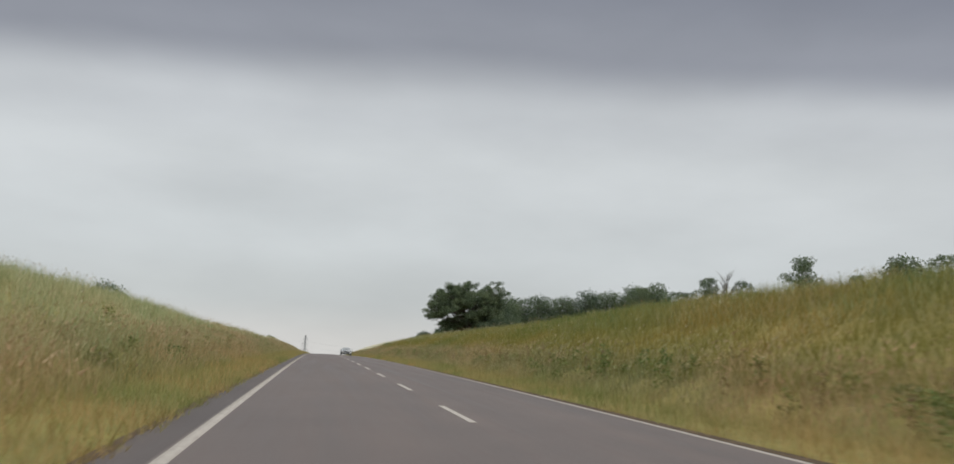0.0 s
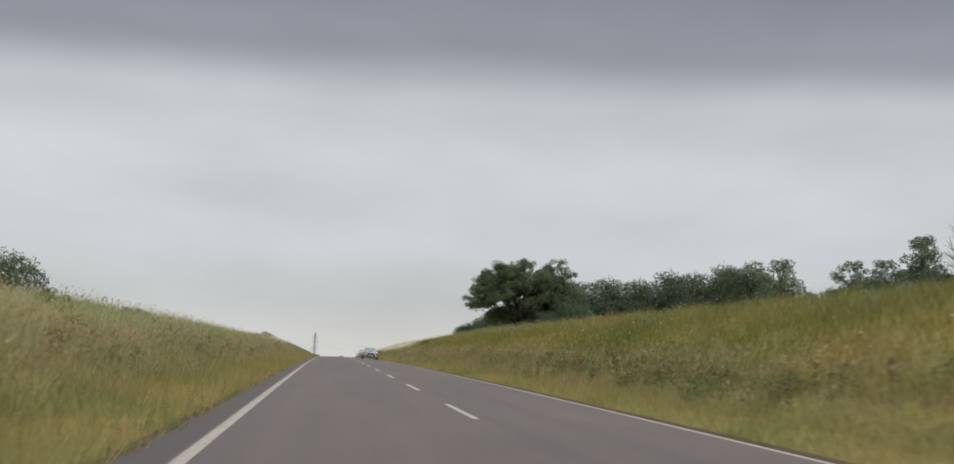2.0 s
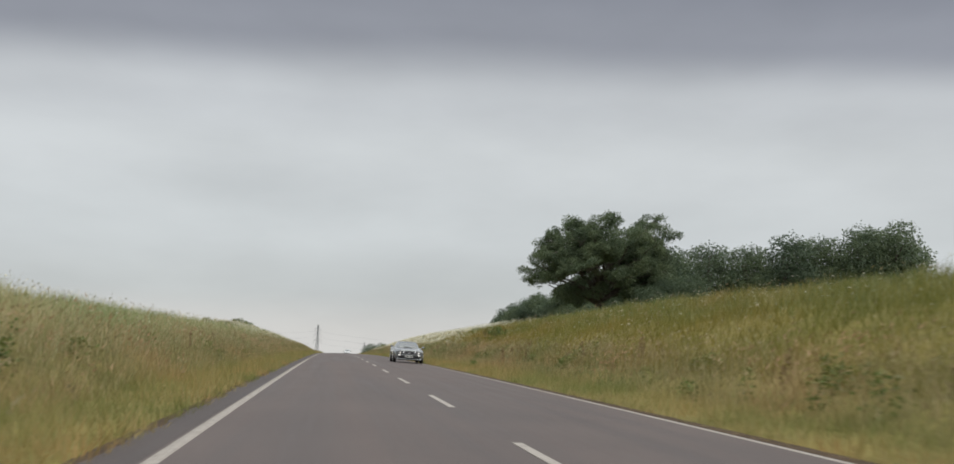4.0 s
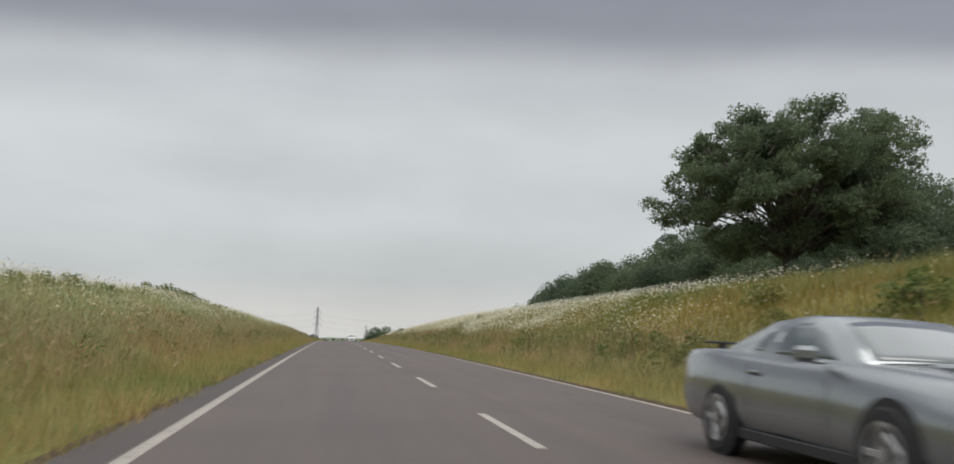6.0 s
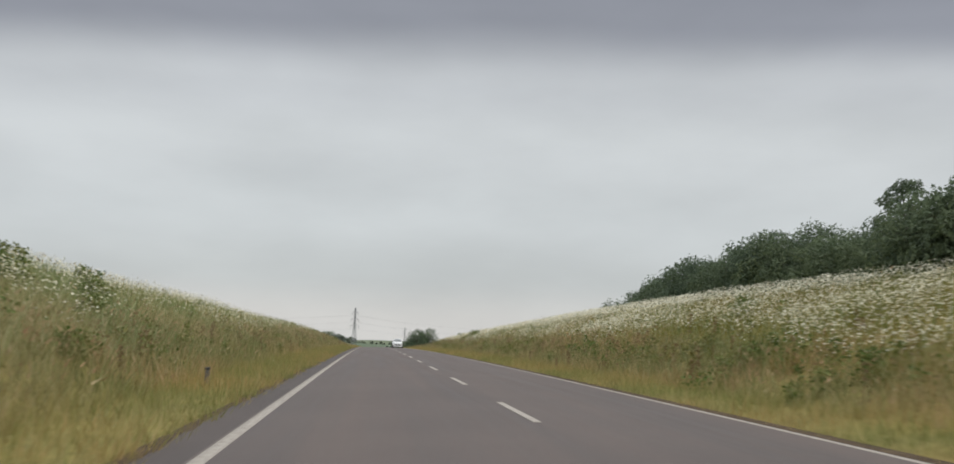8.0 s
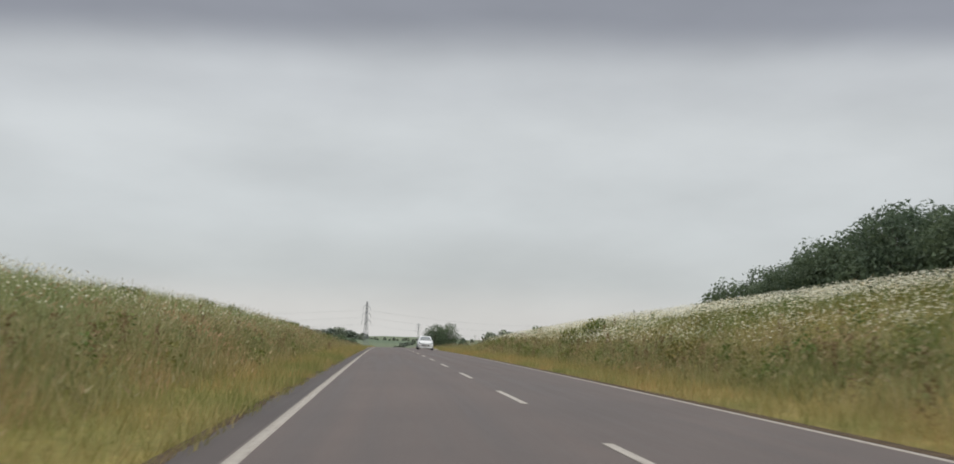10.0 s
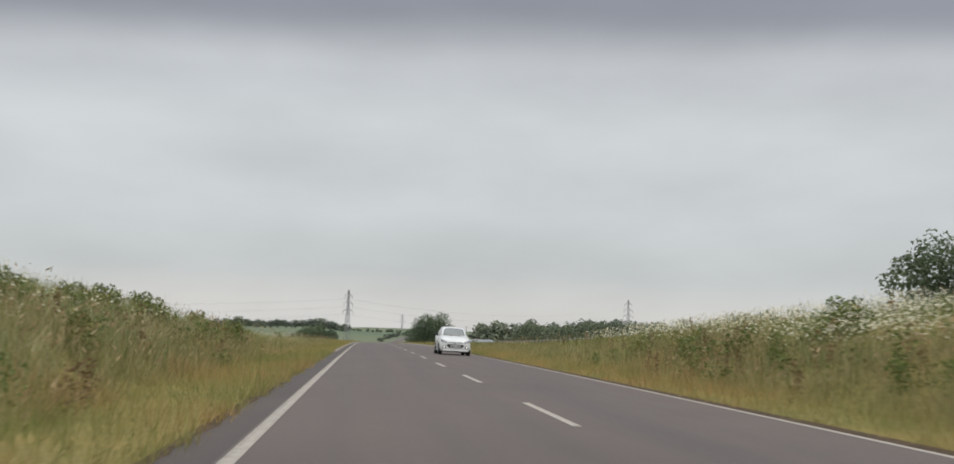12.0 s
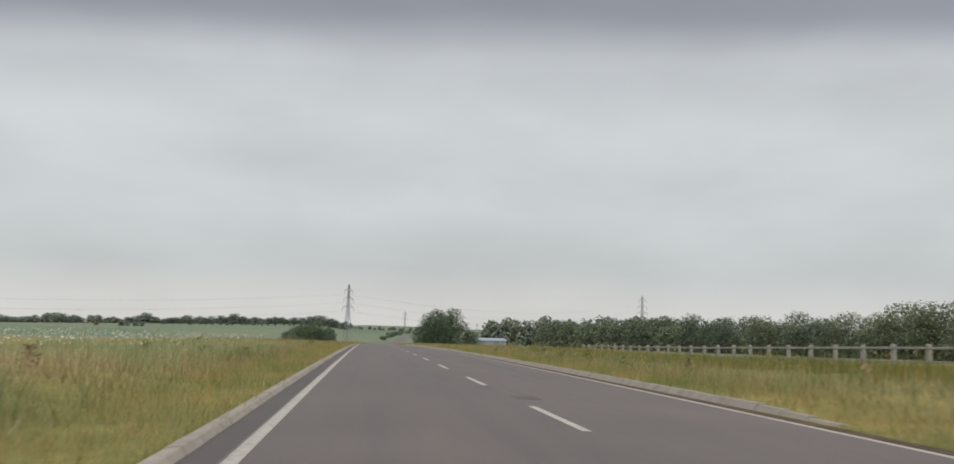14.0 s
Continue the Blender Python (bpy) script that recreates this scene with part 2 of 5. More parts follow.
STEEL = surface("galvanised_steel", [(0.3, (0.17, 0.175, 0.18)), (0.7, (0.27, 0.275, 0.28))], 2, 30, 0.6, 0.1, 0.4)
WIRE = surface("aluminium_wire", [(0.3, (0.18, 0.18, 0.19)), (0.7, (0.26, 0.26, 0.27))], 1, 10, 0.6, 0)


SHEET_WALL = surface("painted_sheet_wall", [(0.3, (0.22, 0.235, 0.24)), (0.7, (0.30, 0.31, 0.315))], 0.6, 8, 0.6, 0.1)
SHEET_ROOF = surface("sheet_roof", [(0.3, (0.17, 0.20, 0.23)), (0.7, (0.25, 0.28, 0.31))], 0.6, 8, 0.5, 0.1)


def build_ground_material():
    """Rough grass near the road, with pasture and crop fields divided by hedges farther out."""
    m, nodes, links, b = material("grassland", 0.95, 0, 0.2)
    p = where(nodes)
    big, mid, small = noise_node(nodes, links, 0.05, 5, p), noise_node(nodes, links, 0.6, 5, p), noise_node(nodes, links, 7.0, 4, p)
    base = ramp_node(nodes, links, big, [(0.32, (0.119, 0.124, 0.038)), (0.5, (0.18, 0.163, 0.055)), (0.68, (0.237, 0.198, 0.081))])
    base = mix_node(nodes, links, base, ramp_node(nodes, links, mid, [(0.3, (0.72, 0.76, 0.7)), (0.7, (1.25, 1.18, 1.08))]), 1.0, "MULTIPLY")
    base = mix_node(nodes, links, base, ramp_node(nodes, links, small, [(0.3, (0.6, 0.6, 0.58)), (0.7, (1.35, 1.3, 1.25))]), 0.8, "MULTIPLY")
    cells = nodes.new("ShaderNodeTexVoronoi")
    cells.inputs["Scale"].default_value = 0.0052
    links.new(p, cells.inputs["Vector"])
    tone = nodes.new("ShaderNodeSeparateColor")
    links.new(cells.outputs["Color"], tone.inputs[0])
    field = ramp_node(nodes, links, tone.outputs[0], [(0.0, (0.090, 0.124, 0.078)), (0.4, (0.110, 0.142, 0.088)), (0.7, (0.130, 0.152, 0.096)), (1.0, (0.165, 0.168, 0.110))])
    field = mix_node(nodes, links, field, ramp_node(nodes, links, mid, [(0.3, (0.85, 0.87, 0.85)), (0.7, (1.12, 1.1, 1.06))]), 1.0, "MULTIPLY")
    sep = nodes.new("ShaderNodeSeparateXYZ")
    links.new(p, sep.inputs[0])
    far = nodes.new("ShaderNodeMapRange")
    far.inputs["From Min"].default_value, far.inputs["From Max"].default_value = 415, 470
    links.new(sep.outputs["Y"], far.inputs["Value"])
    links.new(mix_node(nodes, links, base, field, far.outputs[0]), b.inputs["Base Color"])
    bump_node(nodes, links, small, b, 0.6, 0.06)
    return m


GRASSLAND = build_ground_material()


# ---- mesh helpers ----
def part(name, bm, mat, parent=None, label=""):
    data = bpy.data.meshes.new(name)
    bm.to_mesh(data)
    bm.free()
    data.materials.append(mat)
    ob = new(name, data)
    ob.parent = parent
    if label:
        ob["label"] = label
    return ob


def sheet(name, verts, faces, mat, smooth=False):
    """A mesh object from arrays: verts (n, 3) and faces (m, 3 or 4)."""
    verts, faces = np.asarray(verts, np.float32), np.asarray(faces, np.int32)
    k = faces.shape[1]
    data = bpy.data.meshes.new(name)
    data.vertices.add(len(verts))
    data.vertices.foreach_set("co", verts.ravel())
    data.loops.add(faces.size)
    data.loops.foreach_set("vertex_index", faces.ravel())
    data.polygons.add(len(faces))
    data.polygons.foreach_set("loop_start", np.arange(0, faces.size, k, dtype=np.int32))
    data.polygons.foreach_set("loop_total", np.full(len(faces), k, np.int32))
    if smooth:
        data.polygons.foreach_set("use_smooth", np.ones(len(faces), bool))
    data.update(calc_edges=True)
    data.materials.append(mat)
    return new(name, data)


def box(bm, size, at=(0, 0, 0), turn=None, bevel=0.0):
    m = Matrix.Translation(at) @ (turn if turn is not None else Matrix()) @ Matrix.Diagonal((*size, 1))
    vs = bmesh.ops.create_cube(bm, size=1.0, matrix=m)["verts"]
    if bevel:
        es = list({e for v in vs for e in v.link_edges})
        bmesh.ops.bevel(bm, geom=es, offset=bevel, segments=1, affect="EDGES")
    return vs


def rod(bm, a, b, r0, r1=None, sides=6):
    a, b = Vector(a), Vector(b)
    d = b - a
    m = Matrix.Translation((a + b) / 2) @ d.to_track_quat("Z", "Y").to_matrix().to_4x4()
    bmesh.ops.create_cone(bm, cap_ends=True, segments=sides, radius1=r0, radius2=r0 if r1 is None else r1, depth=d.length, matrix=m)


# ---- ground ----
LEFT_BANK_Y = [-400, 20, 45, 62, 80, 110, 170, 192, 225, 262, 282, 312, 330, 343, 352, 360, 380, 420]
LEFT_BANK_H = [3.2, 3.0, 3.1, 2.8, 2.1, 2.0, 2.0, 2.2, 2.8, 2.5, 2.0, 2.3, 1.8, 1.4, 1.0, 0.5, 0.15, 0.0]
RIGHT_BANK_Y = [-400, 25, 40, 56, 75, 95, 125, 155, 190, 230, 255, 275, 305, 320, 336, 346, 356, 376, 420]
RIGHT_BANK_H = [4.2, 4.2, 4.1, 3.8, 3.2, 3.2, 3.3, 3.6, 3.2, 3.0, 3.1, 2.9, 2.3, 2.1, 1.6, 1.2, 0.7, 0.2, 0.0]
TOE = 6.4


def lumps(x, y):
    return 0.10 * np.sin(0.9 * x + 0.31 * y) * np.sin(0.23 * y - 0.4 * x) + 0.07 * np.sin(1.7 * y + 0.6 * x) * np.sin(0.7 * x)


def height(x, y):
    """The ground's height, from the verge up the cutting's banks to the fields behind them."""
    x, y = np.broadcast_arrays(np.asarray(x, float), np.asarray(y, float))
    dx = x - bend(y)
    a = np.abs(dx)
    verge = np.where(dx < 0, EDGE_L, EDGE_R)
    edge = crown(y) - CROSSFALL * verge
    top = np.where(dx < 0, np.interp(y, LEFT_BANK_Y, LEFT_BANK_H), np.interp(y, RIGHT_BANK_Y, RIGHT_BANK_H))
    rise = 0.45 * np.clip(a - TOE, 0, None)
    soft = 0.35
    bank = -soft * np.log(np.exp(-rise / soft) + np.exp(-np.clip(top, 0.02, None) / soft) + 1e-30)
    bank = np.clip(bank, 0, None)
    far = np.clip(a - TOE - top / 0.45, 0, None)
    slope = np.where(dx < 0, np.interp(y, [250, 350], [0.03, 0.0]), np.interp(y, [250, 330, 400], [0.105, 0.085, 0.0]))
    back = slope * np.minimum(far, 190) + 0.01 * np.clip(far - 190, 0, 400) * (y < 500)
    ripple = np.clip((a - verge - 0.3) / 2.0, 0, 1) * lumps(dx, y)
    # wide hills far ahead
    ahead = np.clip((y - 520) / 600, 0, 1)
    hills = ahead * (7.0 * np.sin(x / 310 + 1.0) * np.sin(y / 420 + 0.4) + 3.0 * np.sin(x / 130 + y / 210)) * np.clip((a - 25) / 200, 0, 1)
    under = np.where(a < verge - 0.02, -0.2, -0.02)
    land = edge + bank + back + ripple + hills + under
    # the long ridge beyond the fields on the left, tilted to fit its skyline to the camera's view
    ridge = np.clip((y - 980) / 380, 0, 1) ** 0.8 * np.clip((-x - 14) / 50, 0, 1)
    return land * (1 - ridge) + ridge * (6.6 + 0.023 * (np.clip(x, -700, 0) + 40))


def build_ground():
    near = np.array([0, 2.5, 4.08, 4.13, 4.24, 4.29, 4.7, 5.2, 5.8, 6.4, 7.0, 7.6, 8.3, 9.0, 9.8, 10.6, 11.4, 12.2, 13.0, 13.8, 14.6, 15.5, 16.5, 18, 20, 24, 30, 38, 48, 60, 75, 95,
                     125, 160, 200, 260, 340, 450, 600, 800, 1100, 1500, 2100, 3000])
    xs = np.concatenate([-near[:0:-1], near])
    ys = np.concatenate([np.arange(-300, 0, 12), np.arange(0, 440, 1.6), np.arange(440, 700, 6), np.arange(700, 1800, 22), np.arange(1800, 4000, 120)])
    gx, gy = np.meshgrid(xs, ys)
    gx = gx + bend(gy)
    gz = height(gx, gy)
    n, w = gx.shape
    i = (np.arange(n - 1)[:, None] * w + np.arange(w - 1)[None, :]).ravel()
    ob = sheet("ground", np.stack([gx, gy, gz], -1).reshape(-1, 3), np.stack([i, i + 1, i + w + 1, i + w], -1), GRASSLAND, True)
    tagged(ob, "rough grassy cutting banks beside the road and fields beyond", "ground", kind="structure")


build_ground()


# ---- road ----
def strip(name, profile, y0, y1, step, mat, lift=0.0):
    """A band along the road: profile is a list of (x, height over the crowned surface)."""
    ys = np.append(np.arange(y0, y1, step), y1)
    px, pz = np.array([p[0] for p in profile]), np.array([p[1] for p in profile])
    gx = px[None, :] + bend(ys)[:, None]
    gz = crown(ys)[:, None] - CROSSFALL * np.abs(px)[None, :] + pz[None, :] + lift
    gy = np.repeat(ys[:, None], len(px), 1)
    n, w = gx.shape
    i = (np.arange(n - 1)[:, None] * w + np.arange(w - 1)[None, :]).ravel()
    return sheet(name, np.stack([gx, gy, gz], -1).reshape(-1, 3), np.stack([i, i + 1, i + w + 1, i + w], -1), mat, False)


road = strip("road", [(-EDGE_L - 0.12, -0.11), (-EDGE_L - 0.05, -0.01), (-EDGE_L, 0.0), (-1.9, 0.012), (0, 0.0), (1.9, 0.012), (EDGE_R, 0.0), (EDGE_R + 0.05, -0.01), (EDGE_R + 0.12, -0.11)], -150, 1700, 3.0, ASPHALT)
tagged(road, "worn purplish-grey asphalt carriageway with white edge lines and centre dashes", "road", kind="structure")


def hard_strip(side):
    edge = EDGE_L if side < 0 else EDGE_R
    ob = strip("hard_strip", sorted([(side * (LANE + 0.11), 0.001), (side * (LANE + 0.12), 0.005), (side * (edge - 0.02), 0.005), (side * (edge + 0.06), -0.03)]), -150, 1500, 3.0, DARK_ASPHALT if side < 0 else LITTER)
    ob.parent = road
    ob["label"] = "darker asphalt strip outside the edge line" if side < 0 else "soil and litter over the asphalt edge"


hard_strip(-1)
hard_strip(1)


def build_soil_edge():
    """Soil and dead grass creeping in a ragged line over the outer edge of the left strip."""
    rng = np.random.default_rng(9)
    ys = np.arange(0, 440, 0.22)
    n = len(ys)
    wave = 0.5 + 0.28 * np.sin(ys * 0.7) * np.sin(ys * 0.23 + 1) + 0.22 * np.sin(ys * 2.9 + np.sin(ys))
    inner = EDGE_L + 0.01 - 0.13 * np.clip(wave + rng.normal(0, 0.10, n), 0, 1)
    outer = np.full(n, EDGE_L + 0.10)
    rows = []
    for a, h in ((inner, 0.006), ((inner * 2 + outer) / 3, 0.012), (outer, 0.010)):
        rows.append(np.stack([-a + bend(ys), ys, crown(ys) - CROSSFALL * a + h + rng.normal(0, 0.002, n)], -1))
    i = np.arange(n - 1)
    faces = np.concatenate([np.stack([i + k * n, i + k * n + 1, i + (k + 1) * n + 1, i + (k + 1) * n], -1) for k in (0, 1)])
    ob = sheet("soil_edge", np.concatenate(rows), faces, LITTER)
    ob.parent = road
    ob["label"] = "ragged soil and dead grass over the strip's edge"


build_soil_edge()


def edge_line(side):
    w = 0.078 if side < 0 else 0.062
    x = side * LANE
    ob = strip("edge_line", [(x - w, -0.004), (x - w + 0.004, 0.006), (x + w - 0.004, 0.006), (x + w, -0.004)], -150, 1500, 2.0, PAINT)
    ob.parent = road
    return tagged(ob, "continuous white painted edge line with fine ribs")


def line_ribs(line, side):
    """Fine raised bars across the painted line."""
    bm = bmesh.new()
    w = 0.15 if side < 0 else 0.118
    for k in range(1500):
        y = 1 + 0.28 * k
        box(bm, (w, 0.05, 0.008), (side * LANE, y, float(crown(y)) - CROSSFALL * LANE + 0.0045))
    ob = part("line_rib", bm, PAINT, line)
    ob["kind"] = "stuff"


for _side in (-1, 1):
    line_ribs(edge_line(_side), _side)


def build_dashes():
    bm = bmesh.new()
    box(bm, (0.115, 3.45, 0.012), bevel=0.004)
    data = bpy.data.meshes.new("centre_dash")
    bm.to_mesh(data)
    bm.free()
    data.materials.append(PAINT)
    for k in range(-8, 120):
        y = 4.21 + 9.0 * k + 1.72
        ob = new("centre_dash", data)
        x = float(bend(y))
        pitch = math.atan(float(crown(y + 1) - crown(y - 1)) / 2)
        yaw = -math.atan(float(bend(y + 1) - bend(y - 1)) / 2)
        ob.matrix_world = Matrix.Translation((x, y, float(crown(y)) + 0.002)) @ Matrix.Rotation(yaw, 4, "Z") @ Matrix.Rotation(pitch, 4, "X")
        ob.parent = road


build_dashes()


# ---- grass and flowers ----
def blades(name, count, xr, yr, size, width, mat, lean=0.35, side=0, power=1.0, keep=None):
    """Single blades strewn over a band of the verge; ys are spread evenly, denser towards the road where power > 1."""
    rng = np.random.default_rng(len(name) * 7 + int(count) % 97)
    y = rng.uniform(yr[0], yr[1], count)
    a = xr[0] + (xr[1] - xr[0]) * rng.random(count) ** power
    s = np.where(rng.random(count) < 0.5, -1, 1) if side == 0 else np.full(count, side)
    a = np.where((s > 0) & (a < 5.5) & (a > 4.2), a - 0.16 * (5.5 - a) / 1.3, a)
    x = s * a
    clear = (s < 0) | (y < 366) | (a > 4.72)
    x, y, a, s = x[clear], y[clear], a[clear], s[clear]
    if keep is not None:
        ok = keep(x, y, rng)
        x, y, a, s = x[ok], y[ok], a[ok], s[ok]
    n = len(x)
    clump = 0.5 + 0.5 * np.sin(x * 2.1 + 1.3 * np.sin(y * 0.9)) * np.sin(y * 1.7 + 0.8 * np.sin(x * 1.9))
    h = rng.uniform(size[0], size[1], n) * (0.65 + 0.55 * clump) * np.where(x < 0, np.interp(y, [338, 352, 425, 440], [1.0, 0.66, 0.66, 0.8]), np.interp(y, [338, 352], [1.0, 0.84]))
    w = rng.uniform(width[0], width[1], n)
    t = rng.uniform(0, 2 * math.pi, n)
    g = rng.uniform(0, 2 * math.pi, n)
    bx = x + bend(y)
    z = np.maximum(height(bx, y), crown(y) - CROSSFALL * np.abs(x) - 0.01) - 0.03
    base = np.stack([bx, y, z], -1)
    across = np.stack([np.cos(t), np.sin(t), np.zeros(n)], -1) * (w / 2)[:, None]
    drop = rng.uniform(0.05, lean, n) * h
    tip = base + np.stack([np.cos(g) * drop + 0.06 * h, np.sin(g) * drop, h], -1)
    verts = np.stack([base - across, base + across, tip], 1).reshape(-1, 3)
    ob = sheet(name, verts, np.arange(3 * n).reshape(-1, 3), mat)
    return ob


def build_grass():
    tagged(blades("verge_grass", 250000, (4.22, 6.9), (1, 440), (0.18, 0.50), (0.008, 0.018), STRAW, 0.8, power=1.05), "dry straw-coloured grass along the road edge", "grass", kind="stuff")
    tagged(blades("belt_grass", 170000, (6.1, 9.0), (2, 430), (0.38, 0.80), (0.010, 0.022), BELT, 0.8, keep=lambda x, y, rng: rng.random(len(x)) < np.interp(y, [335, 352], [1.0, 0.45])), "buff and brown seeding grass along the foot of the banks", "grass", kind="stuff")
    tagged(blades("bank_grass", 190000, (7.6, 16.5), (2, 300), (0.32, 0.78), (0.012, 0.026), MEADOW, 0.8, side=1, keep=lambda x, y, rng: rng.random(len(x)) < np.interp(y, [205, 290], [1.0, 0.35])), "long ochre and olive grass on the higher bank", "grass", kind="stuff")
    tagged(blades("green_grass", 190000, (7.6, 16.0), (2, 430), (0.38, 0.85), (0.013, 0.028), GREEN, 0.75, side=-1), "pale green long grass on the lower bank", "grass", kind="stuff")
    tagged(blades("crest_grass", 52000, (11.8, 17.5), (2, 225), (0.38, 0.82), (0.014, 0.028), RANK, 0.75, side=1, power=0.75), "greener long grass along the crest of the higher bank", "grass", kind="stuff")
    tagged(blades("rank_green_grass", 150000, (6.6, 16.0), (205, 435), (0.4, 0.92), (0.014, 0.030), RANK, 0.75, keep=lambda x, y, rng: rng.random(len(x)) < np.interp(y, [205, 240, 340, 370], [0.2, 1.0, 1.0, 0.3])), "rank green growth along the last of the cutting", "grass", kind="stuff")
    tagged(blades("fence_grass", 34000, (9.4, 14.72), (343, 434), (0.40, 0.70), (0.016, 0.032), MEADOW, 0.6, side=1, power=0.6), "long olive grass growing up to the fence", "grass", kind="stuff")
    tagged(blades("field_edge_grass", 50000, (4.3, 26), (430, 640), (0.3, 0.7), (0.03, 0.06), STRAW, 0.45), "pale grass verge farther along the road", "grass", kind="stuff")


def build_edge_tufts():
    tagged(blades("edge_tufts", 62000, (4.10, 4.52), (1, 400), (0.05, 0.24), (0.008, 0.018), STRAW, 1.1, side=-1, keep=lambda x, y, rng: rng.random(len(x)) < (0.5 + 0.5 * np.sin(y * 2.3) * np.sin(y * 0.61 + 2)) ** 1.5), "short dry tufts creeping over the asphalt edge", "grass", kind="stuff")
    tagged(blades("flat_dead_grass", 42000, (4.0, 4.34), (1, 358), (0.02, 0.07), (0.008, 0.016), BELT, 3.0, side=-1, power=0.6, keep=lambda x, y, rng: rng.random(len(x)) < 0.3 + 0.7 * (0.5 + 0.5 * np.sin(y * 3.1) * np.sin(y * 0.83 + 2))), "flattened dead grass and litter along the asphalt edge", "grass", kind="stuff")
    tagged(blades("creeping_tufts", 46000, (3.84, 4.30), (1, 400), (0.04, 0.20), (0.008, 0.016), STRAW, 1.2, side=1, power=0.7, keep=lambda x, y, rng: rng.random(len(x)) < 0.35 + 0.65 * (0.5 + 0.5 * np.sin(y * 1.9) * np.sin(y * 0.47 + 1)) ** 1.3), "short dry tufts growing up to the far edge line", "grass", kind="stuff")


build_edge_tufts()


def build_seed_heads():
    """Feathery heads on long stems, standing above the blades in drifts."""
    rng = np.random.default_rng(17)
    n = 150000
    y = rng.uniform(2, 430, n)
    belt = rng.random(n) < 0.62
    x = np.where(rng.random(n) < 0.5, -1, 1) * np.where(belt, rng.normal(7.7, 0.75, n), 4.9 + 10.5 * rng.random(n))
    drift = 0.5 + 0.5 * np.sin(0.19 * y + 1.1 * np.sin(0.45 * x)) * np.sin(0.5 * x - 0.13 * y + 2)
    ok = rng.random(n) < np.where(belt, 0.35 + 0.65 * drift, 0.12 + 0.5 * drift ** 2) * np.interp(y, [332, 350], [1.0, 0.12])
    x, y = x[ok], y[ok]
    n = len(x)
    low = np.clip((np.abs(x) - 4.9) / 2.5, 0.25, 1)
    top = np.stack([x + bend(y), y, height(x + bend(y), y) + (0.48 + 0.38 * rng.random(n)) * (0.55 + 0.45 * low)], -1)
    t = rng.uniform(0, 2 * math.pi, n)
    across = np.stack([np.cos(t), np.sin(t), np.zeros(n)], -1) * rng.uniform(0.007, 0.015, n)[:, None]
    nod = np.stack([rng.normal(0.03, 0.05, n), rng.normal(0, 0.05, n), np.zeros(n)], -1)
    up = np.array([0, 0, 1.0]) * rng.uniform(0.08, 0.15, n)[:, None]
    foot = np.stack([x + bend(y), y, height(x + bend(y), y)], -1)
    thin = across * (0.0026 / np.linalg.norm(across, axis=1)[:, None])
    heads = np.stack([top - across, top + across + up * 0.3, top + up + nod], 1)
    stems = np.stack([foot - thin, foot + thin, top + up * 0.5], 1)
    verts = np.concatenate([heads, stems]).reshape(-1, 3)
    tagged(sheet("seed_heads", verts, np.arange(6 * n).reshape(-1, 3), SEED), "buff and rusty seed heads over the long grass", "grass", kind="stuff")


build_seed_heads()
build_grass()


def daisy_zone(x, y, rng):
    """Oxeye daisies grow on the upper banks, from a little way past the oak, in drifts."""
    a = np.abs(x)
    start = np.where(x > 0, np.interp(y, [60, 184, 204, 400], [0.004, 0.02, 1.0, 1.0]), np.interp(y, [40, 175, 215, 265, 300, 400], [0.008, 0.05, 0.42, 0.30, 0.13, 0.10]))
    wide = 0.5 + 0.5 * np.sin(0.16 * y + 1.3 * np.sin(0.4 * x) + 0.5 * np.sin(0.61 * y)) * np.sin(0.45 * x + 0.11 * y)
    tuft = 0.5 + 0.5 * np.sin(1.3 * y + 1.1 * np.sin(1.7 * x)) * np.sin(1.9 * x + 0.7 * np.sin(0.9 * y))
    drift = np.clip(0.10 + 1.2 * wide, 0, 1.2) * (0.25 + 0.95 * tuft ** 1.2) * 0.85
    upper = np.clip((a - np.interp(y, [260, 325], [8.1, 6.5]) - 0.9 * np.sin(0.23 * y) * np.sin(0.07 * y + 1)) / 1.3, 0, 1)
    low_end = np.interp(y, [330, 354], [1.0, 0.05])
    beyond = np.where((x < 0) & (y > 378) & (y < 432), 0.10 * tuft ** 2 * np.clip((a - 9) / 3, 0, 1), 0.0)
    low_end = np.where(y > 356, 0.0, low_end)
    return rng.random(len(x)) < start * upper * np.clip(0.04 + drift, 0, 1) * low_end + beyond


